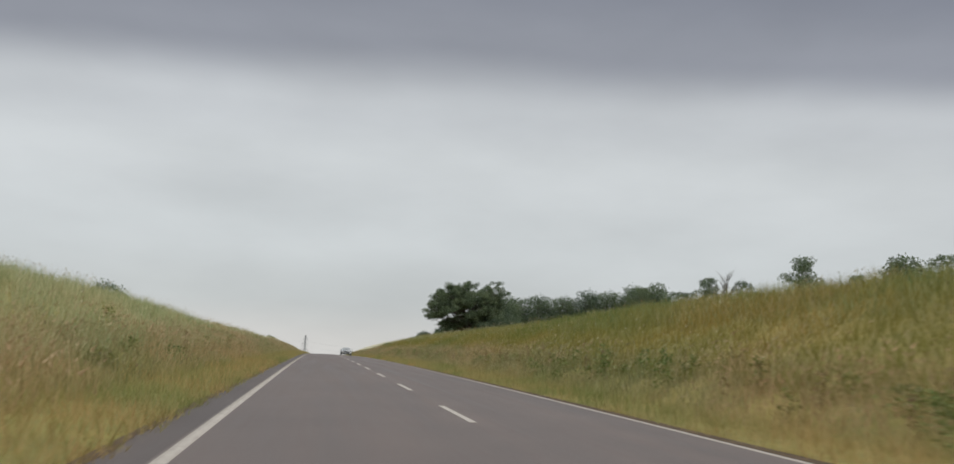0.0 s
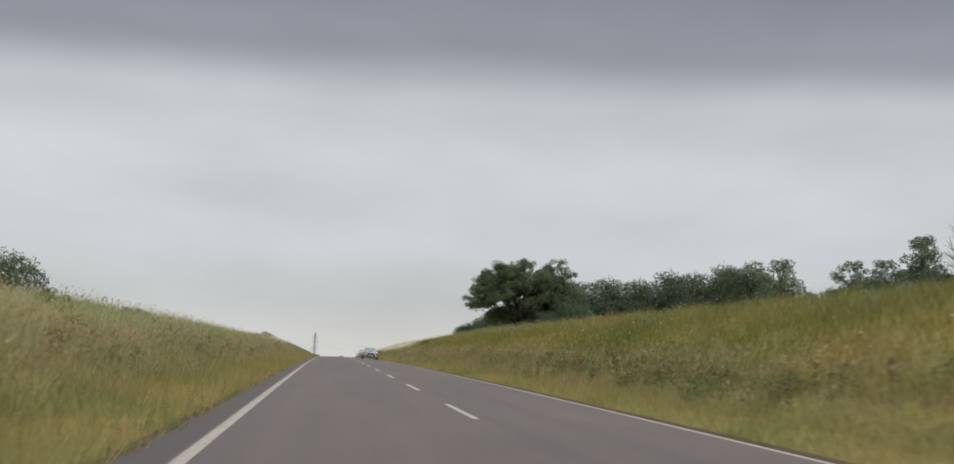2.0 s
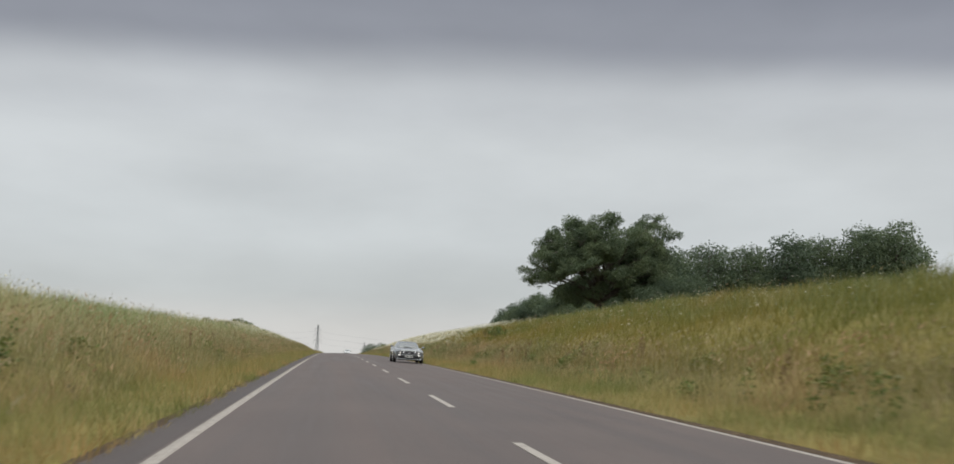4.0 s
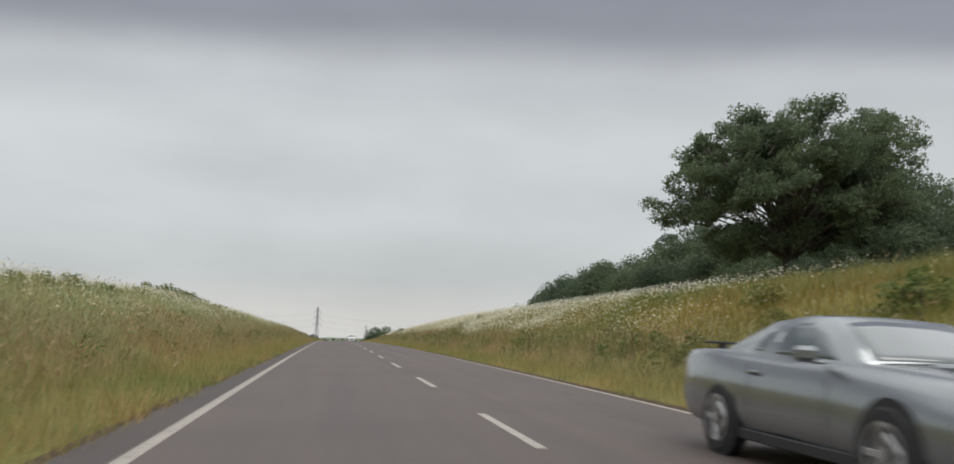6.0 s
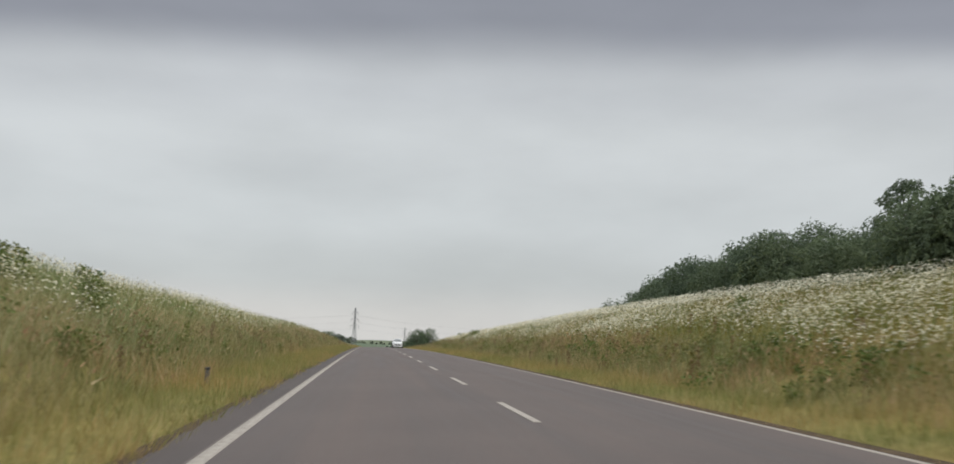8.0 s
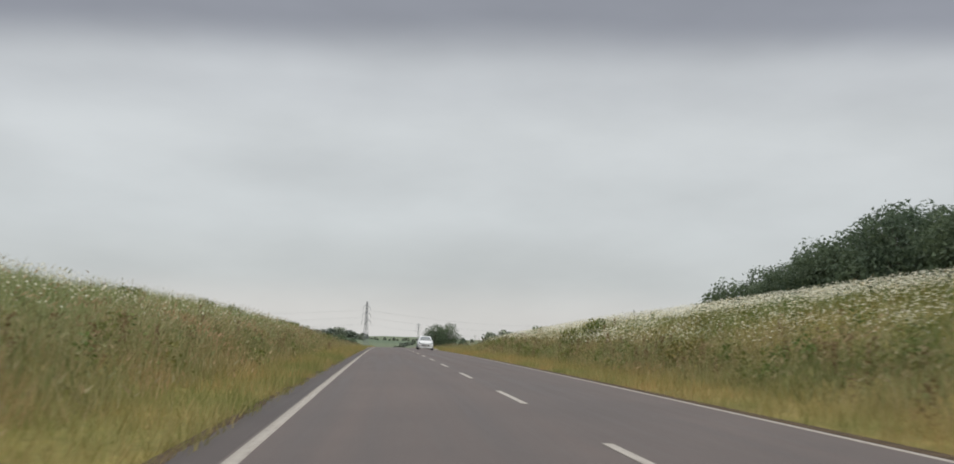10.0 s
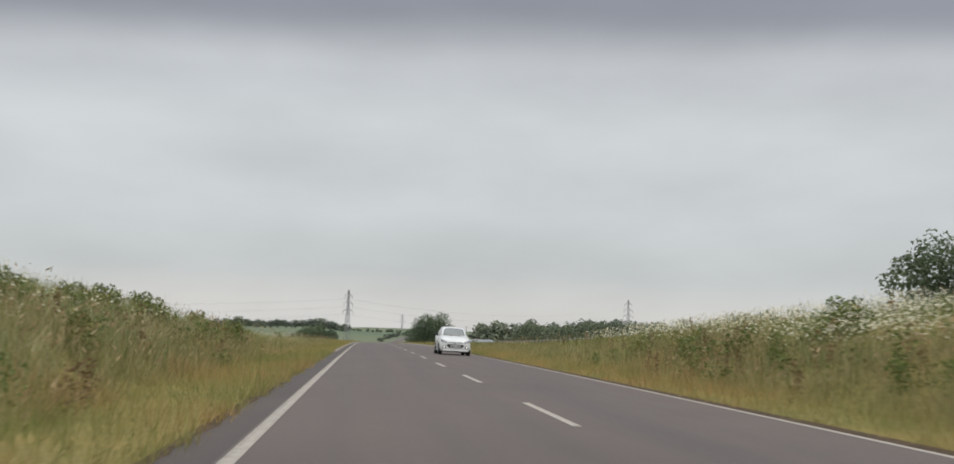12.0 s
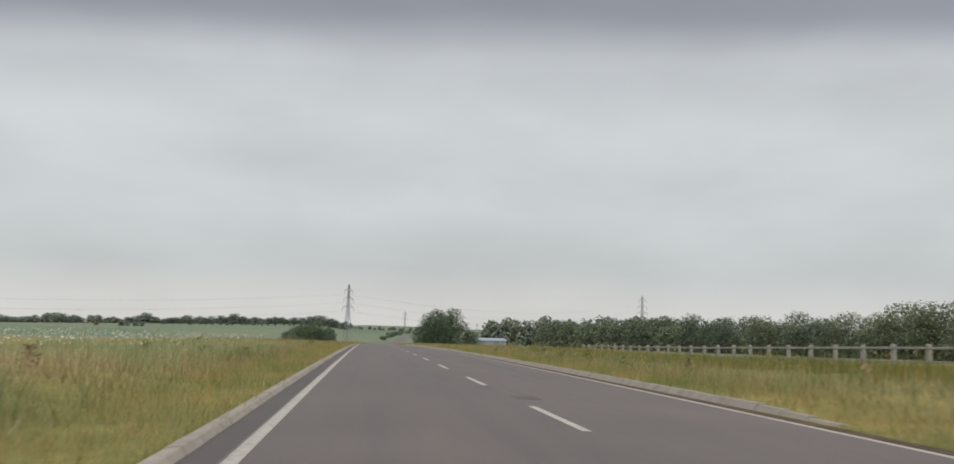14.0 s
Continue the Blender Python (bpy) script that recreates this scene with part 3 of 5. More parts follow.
def build_daisies():
    rng = np.random.default_rng(11)
    n = 1000000
    y = rng.uniform(30, 440, n)
    x = np.where(rng.random(n) < 0.5, -1, 1) * rng.uniform(8.0, 16.5, n)
    ok = daisy_zone(x, y, rng)
    x, y = x[ok], y[ok]
    n = len(x)
    z = height(x + bend(y), y) + rng.uniform(0.45, 0.88, n)
    c = np.stack([x + bend(y), y, z], -1)
    r = rng.uniform(0.020, 0.036, n)
    tilt = rng.normal(0, 0.5, (n, 2))
    normal = np.stack([tilt[:, 0], tilt[:, 1] - 0.4, np.ones(n)], -1)
    normal /= np.linalg.norm(normal, axis=1)[:, None]
    u = np.cross(normal, [0, 1, 0.2])
    u /= np.linalg.norm(u, axis=1)[:, None]
    v = np.cross(normal, u)
    spin = rng.uniform(0, math.pi / 2, n)[:, None]
    a, b = u * np.cos(spin) + v * np.sin(spin), v * np.cos(spin) - u * np.sin(spin)
    r = r[:, None]
    verts = np.stack([c + a * r, c + b * r + normal * 0.006, c - a * r, c - b * r + normal * 0.006], 1).reshape(-1, 3)
    flowers = tagged(sheet("daisies", verts, np.arange(4 * n).reshape(-1, 4), PETAL), "white oxeye daisies in drifts over the upper banks", "wildflowers", kind="stuff")
    near = np.abs(x) < 13
    k = int(near.sum())
    c, a, b, normal, r = c[near], a[near], b[near], normal[near], r[near]
    up = normal * 0.009
    verts = np.stack([c + a * r * 0.27 + up, c + b * r * 0.27 + up, c - a * r * 0.27 + up, c - b * r * 0.27 + up], 1).reshape(-1, 3)
    eyes = sheet("flower_eyes", verts, np.arange(4 * k).reshape(-1, 4), EYE)
    eyes.parent = flowers
    tagged(eyes, "yellow centres of the daisies", kind="stuff")


build_daisies()


def build_weeds(name, label, mat, seed, m, tall_r, wide_r, leaf_r, reach):
    """Leafy tufts among the grass: docks, nettles and young bramble."""
    rng = np.random.default_rng(seed)
    y = np.where(rng.random(m) < 0.62, rng.uniform(6, 425, m), rng.uniform(225, 352, m))
    low = reach[0] + (reach[1] - reach[0]) * rng.random(m) ** 1.2
    a = np.where((rng.random(m) < 0.72) | (y < 190), rng.normal(7.6, 0.55, m), low)
    x = np.where(rng.random(m) < np.where(y > 195, 0.34, 0.20), -1, 1) * a
    stay = (y < 345) | (rng.random(m) < 0.15)
    x, y = x[stay], y[stay]
    m = len(x)
    vs = []
    for i in range(m):
        tall, wide, leaves = rng.uniform(*tall_r), rng.uniform(*wide_r), int(rng.uniform(45, 110))
        cz = float(height(x[i] + bend(y[i]), y[i]))
        p = rng.normal(0, 1, (leaves, 3)) * (wide * 0.6, wide * 0.6, 0)
        p[:, 2] = tall * rng.random(leaves) ** 0.8
        p[:, :2] *= (1.15 - 0.7 * p[:, 2:3] / tall)
        p += (x[i] + float(bend(y[i])), y[i], cz)
        d = rng.normal(0, 1, (leaves, 3)) + (0, 0, 0.5)
        d /= np.linalg.norm(d, axis=1)[:, None]
        e = np.cross(d, rng.normal(0, 1, (leaves, 3)))
        e /= np.linalg.norm(e, axis=1)[:, None]
        ln, wd = rng.uniform(*leaf_r, leaves)[:, None], rng.uniform(leaf_r[0] * 0.35, leaf_r[1] * 0.35, leaves)[:, None]
        vs.append(np.stack([p, p + d * ln * 0.5 + e * wd, p + d * ln, p + d * ln * 0.5 - e * wd], 1))
    v = np.concatenate(vs).reshape(-1, 3)
    tagged(sheet(name, v, np.arange(len(v)).reshape(-1, 4), mat), label, "weeds", kind="stuff")


build_weeds("nettles", "leafy green nettles and docks among the long grass", WEED, 5, 760, (0.4, 0.8), (0.15, 0.5), (0.06, 0.13), (6.0, 14.5))
build_weeds("dock_spikes", "rusty brown dock spikes standing in the verge grass", DOCK, 6, 420, (0.5, 0.95), (0.05, 0.18), (0.04, 0.09), (5.4, 10.5))


# ---- trees ----
def limb(bm, points, radii, sides=7):
    """A bent, tapering limb through points."""
    rings = []
    for i, (p, r) in enumerate(zip(points, radii)):
        d = (points[min(i + 1, len(points) - 1)] - points[max(i - 1, 0)]).normalized()
        q = d.to_track_quat("Z", "Y")
        rings.append([bm.verts.new(p + q @ Vector((math.cos(k * 2 * math.pi / sides) * r, math.sin(k * 2 * math.pi / sides) * r, 0))) for k in range(sides)])
    for a, b in zip(rings, rings[1:]):
        for k in range(sides):
            bm.faces.new((a[k], a[(k + 1) % sides], b[(k + 1) % sides], b[k]))
    bm.faces.new(rings[-1])


def tree_shape(seed, tall, wide, bare, clumps, leaves, leaf, low=0.22, leafless=False, limbs=99, lump=1.0):
    """A tree of a given height and crown width: trunk and limbs reach to clumps of leaves. bare: part of the height that is clear trunk."""
    rng = random.Random(seed)
    nr = np.random.default_rng(seed)
    wood = bmesh.new()
    r0 = 0.028 * tall + 0.05
    top = Vector((rng.uniform(-0.06, 0.06) * wide, rng.uniform(-0.06, 0.06) * wide, tall * 0.72))
    trunk = [Vector((0, 0, -0.3)), Vector((0, 0, 0.15)), Vector((0.02 * wide, 0.01 * wide, tall * bare)), top * 0.75 + Vector((0.02 * wide, 0, 0)), top]
    limb(wood, trunk, [r0 * 1.5, r0 * 1.1, r0 * 0.85, r0 * 0.45, r0 * 0.12], 9)
    centres = []
    for i in range(clumps):
        for _ in range(40):
            h = low + (1 - low) * rng.random() ** 0.85
            f = (h - low) / (1 - low)
            reach = wide / 2 * math.sqrt(max(0.03, 1 - (abs(f - 0.38) / 0.68) ** 2.2))
            ang, d = rng.uniform(0, 2 * math.pi), rng.random() ** 0.5
            size = lump * (0.11 + 0.09 * rng.random()) * min(wide, tall) * (1.15 - 0.35 * f)
            p = Vector((math.cos(ang) * d * max(0.1, reach - size * 0.7), math.sin(ang) * d * max(0.1, reach - size * 0.7), tall * h - size * 0.6))
            if all((p - q).length > 0.55 * (size + s) for q, s in centres):
                break
        centres.append((p, size))
    for p, size in centres[:limbs]:
        start_h = min(max(bare * tall, p.z * rng.uniform(0.45, 0.75)), top.z * 0.95)
        k = start_h / top.z
        root = trunk[2].lerp(top, max(0, (start_h - bare * tall) / (top.z - bare * tall)))
        mid = root.lerp(p, 0.5) + Vector((rng.uniform(-1, 1), rng.uniform(-1, 1), rng.uniform(0.2, 1.2))) * 0.05 * wide
        r = r0 * 0.4 * (1.1 - 0.7 * k)
        limb(wood, [root, root.lerp(mid, 0.5), mid, p], [r, r * 0.75, r * 0.5, r * 0.15], 5)
        if leafless or rng.random() < 0.6:
            for _ in range(4 if leafless else 2):
                tip = p + Vector((rng.uniform(-1, 1), rng.uniform(-1, 1), rng.uniform(-0.2, 1))) * size * 1.1
                limb(wood, [mid, mid.lerp(tip, 0.55) + Vector((0, 0, 0.05 * size)), tip], [r * 0.4, r * 0.25, r * 0.08], 4)
    crown_arrays = None
    if not leafless:
        weight = np.array([s ** 2 for _, s in centres])
        pick = nr.choice(len(centres), leaves, p=weight / weight.sum())
        c = np.array([[*p] for p, _ in centres])[pick]
        s = np.array([q for _, q in centres])[pick]
        d = nr.normal(0, 1, (leaves, 3))
        d /= np.linalg.norm(d, axis=1)[:, None]
        knob = 1 + 0.22 * np.sin(5 * d[:, 0] + pick) * np.sin(4 * d[:, 2] + 1.7 * pick) + 0.12 * np.sin(9 * d[:, 1] + pick)
        pos = c + d * (s * knob * (0.62 + 0.42 * nr.random(leaves) ** 0.5))[:, None] * (1.1, 1.1, 0.8)
        facing = d + nr.normal(0, 0.7, (leaves, 3)) + (0, 0, 0.35)
        facing /= np.linalg.norm(facing, axis=1)[:, None]
        u = np.cross(facing, nr.normal(0, 1, (leaves, 3)))
        u /= np.linalg.norm(u, axis=1)[:, None]
        v = np.cross(facing, u)
        a, b = (leaf * nr.uniform(0.6, 1.3, leaves))[:, None], (leaf * nr.uniform(0.3, 0.65, leaves))[:, None]
        crown_arrays = np.stack([pos - u * a, pos + u * a * nr.uniform(0.5, 1.0, leaves)[:, None] - v * b * 0.6 + facing * 0.15 * a, pos + v * b * 1.5 + facing * 0.1 * a], 1).reshape(-1, 3)
    return wood, crown_arrays


def tree(name, label, seed, tall, wide, bare, clumps, leaves, leaf, low=0.22, leafless=False, category="tree", group="", limbs=99, lump=1.0, leaf_mat=None):
    root = new(name)
    wood, verts = tree_shape(seed, tall, wide, bare, clumps, leaves, leaf, low, leafless, limbs, lump)
    for f in wood.faces:
        f.smooth = True
    part("trunk", wood, DEAD if leafless else BARK, root)
    if verts is not None:
        c = sheet("crown", verts, np.arange(len(verts)).reshape(-1, 3), leaf_mat or LEAF)
        c.parent = root
    return tagged(root, label, category, group)


def stand(ob, x, y, turn=0.0, scale=1.0, squash=1.0):
    ob.location = (x, y, float(height(x, y)) - 0.05)
    ob.rotation_euler = (0, 0, turn)
    ob.scale = (scale, scale, scale * squash)


def plant(source, x, y, turn, scale=1.0, squash=1.0, label=""):
    """A further tree of the same kind; the turn and scale vary."""
    c = copy_thing(source, Matrix())
    stand(c, x, y, turn, scale, squash)
    if label:
        c["label"] = label
    return c


def oak_boughs(rng, tall, wide):
    """Ends of the main boughs, spread unevenly over a broad dome."""
    ends = []
    count = 60
    for k in range(count):
        up = -0.36 + 1.34 * (k + 0.5) / count
        up = min(up, 0.97)
        ang = k * 2.39996 + rng.uniform(-0.3, 0.3)
        flat = (1 - abs(up) ** 2.87) ** 0.5 if up > 0 else (1 - (up / 1.1) ** 2) ** 0.5
        r = wide / 2 * flat * rng.uniform(0.72, 0.95)
        ends.append(Vector((math.cos(ang) * r, math.sin(ang) * r, tall * (0.46 + 0.43 * up) + rng.uniform(-0.5, 0.4))))
    # the shoulders of the crown, fuller on the side away from the road
    for x, y, z in ((-8.3, 0.3, 15.1), (-8.0, -2, 13.0), (-8.2, 2.5, 13.3), (-9.5, 1, 11.4), (-10.6, -1.8, 9.6), (-9.6, 3, 10.2), (8.0, 0, 11.4), (7.0, -2, 12.3)):
        ends.append(Vector((x, y, z)))
    return ends


def oak_tree(seed, tall, wide, leaves, leaf):
    """A spreading oak: a short thick trunk, heavy boughs, and leaf sprays gathered round their outer halves, with gaps between."""
    rng, twist, nr = random.Random(seed), random.Random(seed + 1), np.random.default_rng(seed)
    root = new("oak_tree")
    wood = bmesh.new()
    fork = Vector((0.2, 0.1, tall * 0.17))
    limb(wood, [Vector((0, 0, -0.4)), Vector((0, 0, 0.2)), fork * 0.6, fork, Vector((0.5, -0.2, tall * 0.5)), Vector((0.2, 0.3, tall * 0.8))], [1.25, 0.85, 0.68, 0.62, 0.34, 0.08], 10)
    clumps = []
    for k, end in enumerate(oak_boughs(rng, tall, wide)):
        rise = min(0.5, max(0.0, end.z / tall - 0.34) * 0.75)
        base = fork.lerp(Vector((0.3, 0, tall * 0.72)), rise)
        bow = Vector((rng.uniform(-1, 1), rng.uniform(-1, 1), rng.uniform(0.4, 1.2)))
        pts = [base, base.lerp(end, 0.3) + bow * 0.7, base.lerp(end, 0.65) + bow * 0.6, end]
        r = (0.27 if k % 4 == 0 else 0.12) * (1 - 0.5 * rise)
        bent = []
        for a, b in zip(pts, pts[1:]):
            bent += [a, a.lerp(b, 0.5) + Vector((twist.uniform(-0.45, 0.45), twist.uniform(-0.45, 0.45), twist.uniform(-0.35, 0.35)))]
        limb(wood, [*bent, end], [r * q for q in (1, 0.88, 0.75, 0.62, 0.5, 0.34, 0.18)], 6)
        for _ in range(5):
            along = rng.uniform(0.55, 1.0)
            spine = pts[1].lerp(pts[2], (along - 0.3) / 0.35) if along < 0.65 else pts[2].lerp(pts[3], (along - 0.65) / 0.35)
            size = rng.uniform(0.8, 1.5)
            at = spine + Vector([max(-1.5, min(1.5, rng.gauss(0, 1.0))) for _ in range(3)])
            at.x -= 0.7 * max(0.0, at.x - 8.9)
            if at.z < tall * 0.2:
                at.z = tall * 0.2 + rng.random()
            clumps.append((at, size))
            limb(wood, [spine, spine.lerp(at, 0.5) + Vector((0, 0, 0.15)), at], [0.06, 0.045, 0.02], 4)
    for f in wood.faces:
        f.smooth = True
    part("trunk", wood, BARK, root)
    # each spray breaks up into a handful of smaller tufts
    middle = np.repeat(np.array([[*c[0]] for c in clumps]), 6, axis=0)
    size = np.repeat(np.array([c[1] for c in clumps]), 6)
    middle = middle + nr.normal(0, 1, middle.shape) * size[:, None] * (0.52, 0.52, 0.42)
    size = size * nr.uniform(0.38, 0.62, len(size))
    pick = nr.choice(len(size), leaves, p=size ** 2 / (size ** 2).sum())
    d = nr.normal(0, 1, (leaves, 3))
    d /= np.linalg.norm(d, axis=1)[:, None]
    knob = 1 + 0.25 * np.sin(5 * d[:, 0] + pick) * np.sin(4 * d[:, 2] + 1.7 * pick)
    pos = middle[pick] + d * (size[pick] * knob * (0.3 + 0.85 * nr.random(leaves) ** 0.7))[:, None] * (1.1, 1.1, 0.85)
    # an open layer between the lowest boughs and the crown, rising inwards to fit the camera's sight lines, thinner and
    # patchier on the far side
    x, y, z = pos.T
    layer = np.where(x > 3.2, 8.45 - 0.5 * x, 7.6 - 0.25 * x) + 0.07 * y
    patchy = np.sin(1.1 * x + 0.6 * y) + np.sin(1.7 * x - 0.5 * y + 1.0) + np.sin(0.6 * x + 2.0)
    half = np.where(x > 3.2, 0.88 + 0.22 * patchy, 0.42 + 0.30 * patchy)
    pos = pos[np.abs(z - layer) > half * nr.uniform(0.5, 1.35, leaves)]
    leaves = len(pos)
    facing = nr.normal(0, 1, (leaves, 3)) + (0, 0, 0.5)
    facing /= np.linalg.norm(facing, axis=1)[:, None]
    u = np.cross(facing, nr.normal(0, 1, (leaves, 3)))
    u /= np.linalg.norm(u, axis=1)[:, None]
    v = np.cross(facing, u)
    a, b = (leaf * nr.uniform(0.6, 1.3, leaves))[:, None], (leaf * nr.uniform(0.35, 0.7, leaves))[:, None]
    verts = np.stack([pos - u * a, pos + u * a * 0.8 - v * b * 0.6 + facing * 0.12 * a, pos + v * b * 1.5], 1).reshape(-1, 3)
    sheet("crown", verts, np.arange(3 * leaves).reshape(-1, 3), LEAF).parent = root
    return tagged(root, "broad old oak with dense lobed dark crown above the flowery bank", "tree")


oak = oak_tree(46, 15.86, 22.2, 196000, 0.145)
stand(oak, 34.05, 224, 3.23)

wood_a = tree("woodland_tree", "dark round-crowned broadleaf tree in the wood edge", 21, 12.0, 11.0, 0.12, 46, 8200, 0.26, 0.04, group="wood beside the road", limbs=9, lump=1.22)
stand(wood_a, 48, 266, 0.3, 0.85)
wood_b = tree("woodland_tree", "tall dark broadleaf tree in the wood edge", 22, 14.0, 10.5, 0.16, 50, 8400, 0.26, 0.06, group="wood beside the road", limbs=9, lump=1.22)
stand(wood_b, 52, 305, 1.1, 0.70)
wood_c = tree("woodland_tree", "low spreading broadleaf tree in the wood edge", 23, 9.0, 10.5, 0.08, 40, 7800, 0.25, 0.0, group="wood beside the road", limbs=9, lump=1.22)
stand(wood_c, 47, 276, 2.0)

hill_a = tree("woodland_tree", "dark round-crowned broadleaf tree on the hilltop", 24, 12.0, 11.5, 0.10, 40, 5200, 0.38, 0.03, group="hilltop trees", limbs=7)
stand(hill_a, 98.9, 141, 0.3, 0.9)
hill_b = tree("woodland_tree", "low spreading broadleaf tree on the hilltop", 25, 9.0, 11.0, 0.08, 36, 4800, 0.36, 0.0, group="hilltop trees", limbs=7)
stand(hill_b, 62, 165, 1.3, 0.36)
hill_open = tree("hilltop_tree", "open-crowned broadleaf tree on the skyline of the bank", 29, 9.0, 7.6, 0.2, 30, 7600, 0.17, 0.22, group="hilltop trees", limbs=30, lump=0.85)
stand(hill_open, 62.5, 174.4, 0.0, 0.98)


def build_hilltop():
    for k, (x, y, s, z) in enumerate(((62, 155.5, 0.72, 1.0), (62.3, 142, 0.86, 1.06), (60.8, 146.5, 0.66, 1.0), (64.3, 132.5, 0.70, 1.05), (78, 139, 1.18, 1.02), (108, 143, 1.2, 1.0), (91, 143, 0.85, 1.0))):
        plant(hill_open, x, y, 1.3 * k + 0.7, s, z)
    for k, (x, y, s) in enumerate(((62, 160, 0.40), (62.5, 151, 0.45), (63, 148, 0.40), (61.5, 139, 0.52), (60.5, 136.5, 0.42), (67, 135, 0.56), (69.5, 136.5, 0.58), (72, 137.5, 0.56), (74.5, 138.5, 0.58), (82, 140, 0.58), (85, 140.5, 0.56), (88, 141, 0.6), (94, 141.5, 0.6), (103, 142, 0.62))):
        plant(hill_b, x, y, 0.9 * k, s, 0.9, "low dark scrub along the skyline of the bank")


build_hilltop()
airy = tree("woodland_tree", "slender open-crowned tree rising over the wood", 27, 13.5, 6.4, 0.42, 13, 3600, 0.20, 0.48, group="wood beside the road", limbs=17)
stand(airy, 48.3, 287.7, 0.5, 0.9)
plant(airy, 50.6, 279, 2.4, 0.9)


def build_wood():
    rng = random.Random(8)
    kinds = (wood_a, wood_b, wood_c)
    # edge of the wood along the road: its uneven skyline, in metres over the ground
    tops = ([262, 268, 273, 278, 283, 290, 296, 301, 311, 321, 331, 340, 352, 366, 375, 381, 388], [8.7, 10.6, 11.2, 10.2, 8.0, 7.4, 9.0, 10.9, 10.6, 9.8, 9.2, 11.8, 10.4, 10.0, 9.2, 7.0, 5.5])
    size = {wood_a: 12.0, wood_b: 14.0, wood_c: 9.0}
    for k in range(38):
        y = 262 + 3.1 * k
        for row in range(1 + (k % 3 == 0)):
            kind = kinds[rng.randrange(3)]
            at = y + rng.uniform(-1.5, 1.5)
            s = float(np.interp(at, *tops)) / size[kind] * rng.uniform(0.80, 1.08)
            plant(kind, 46 + 6.0 * row + rng.uniform(-1.3, 1.3), at, rng.uniform(0, 6.28), s, 1.0)
    # undergrowth at the oak's foot and the wood's near edge, which runs away from the road behind the oak
    for x, y, s in ((25, 231, 0.42), (27, 220, 0.34), (34, 217, 0.42), (41, 222, 0.55), (25, 238, 0.42), (30, 232, 0.5), (31, 242, 0.55), (37, 250, 0.65), (44, 230, 0.6), (40, 240, 0.7),
                    (37.5, 214.5, 0.56), (40.5, 216, 0.66), (44, 217, 0.7), (33.5, 214, 0.3), (30, 214.5, 0.32), (27.5, 217, 0.36)):
        plant(wood_c, x, y, rng.uniform(0, 6.28), s, 0.9, "low dark scrub at the foot of the oak")
    plant(wood_a, 43.5, 224, 1.0, 0.85, 1.0)
    plant(wood_b, 47.5, 232, 2.0, 0.72, 1.0)
    for k in range(12):
        x = 47 + 3.5 * k
        plant(kinds[k % 2], x, 244 + rng.uniform(-2.5, 2.5), rng.uniform(0, 6.28), rng.uniform(0.92, 1.02) if x < 64 else rng.uniform(0.90, 1.0), rng.uniform(0.94, 1.04))
    for x, y, s in ((88.5, 245, 1.12), (92, 243, 1.2), (95, 247, 1.1)):
        plant(wood_a, x, y, rng.uniform(0, 6.28), s, 1.0)


build_wood()
snag = tree("dead_tree", "bare leafless grey tree standing among the hilltop trees", 41, 13.0, 9.0, 0.25, 26, 0, 0.3, 0.3, True)
stand(snag, 62.2, 135, 0.4, 0.72)

bush = tree("hedge_bush", "dense rounded dark-green hedge bush beside the field", 31, 5.6, 6.6, 0.05, 26, 2300, 0.29, 0.0, category="bush", group="hedgerow", limbs=5, lump=1.45, leaf_mat=HEDGE_LEAF)
stand(bush, 57, 432, 0.0)
bush_b = tree("hedge_bush", "taller ragged dark-green hedge bush beside the field", 32, 6.8, 6.0, 0.06, 26, 2300, 0.29, 0.0, category="bush", group="hedgerow", limbs=5, lump=1.4, leaf_mat=HEDGE_LEAF)
stand(bush_b, 58, 438, 0.0)


far_a = tree("distant_tree", "round grey-green tree far off across the fields", 51, 12.0, 12.5, 0.08, 26, 800, 1.1, 0.0, group="distant trees", limbs=3, lump=1.4, leaf_mat=HAZED_LEAF)
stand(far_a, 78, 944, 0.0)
far_b = tree("distant_tree", "low spreading grey-green tree far off across the fields", 52, 9.0, 12.0, 0.06, 24, 760, 1.05, 0.0, group="distant trees", limbs=3, lump=1.4, leaf_mat=HAZED_LEAF)
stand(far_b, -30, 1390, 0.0)


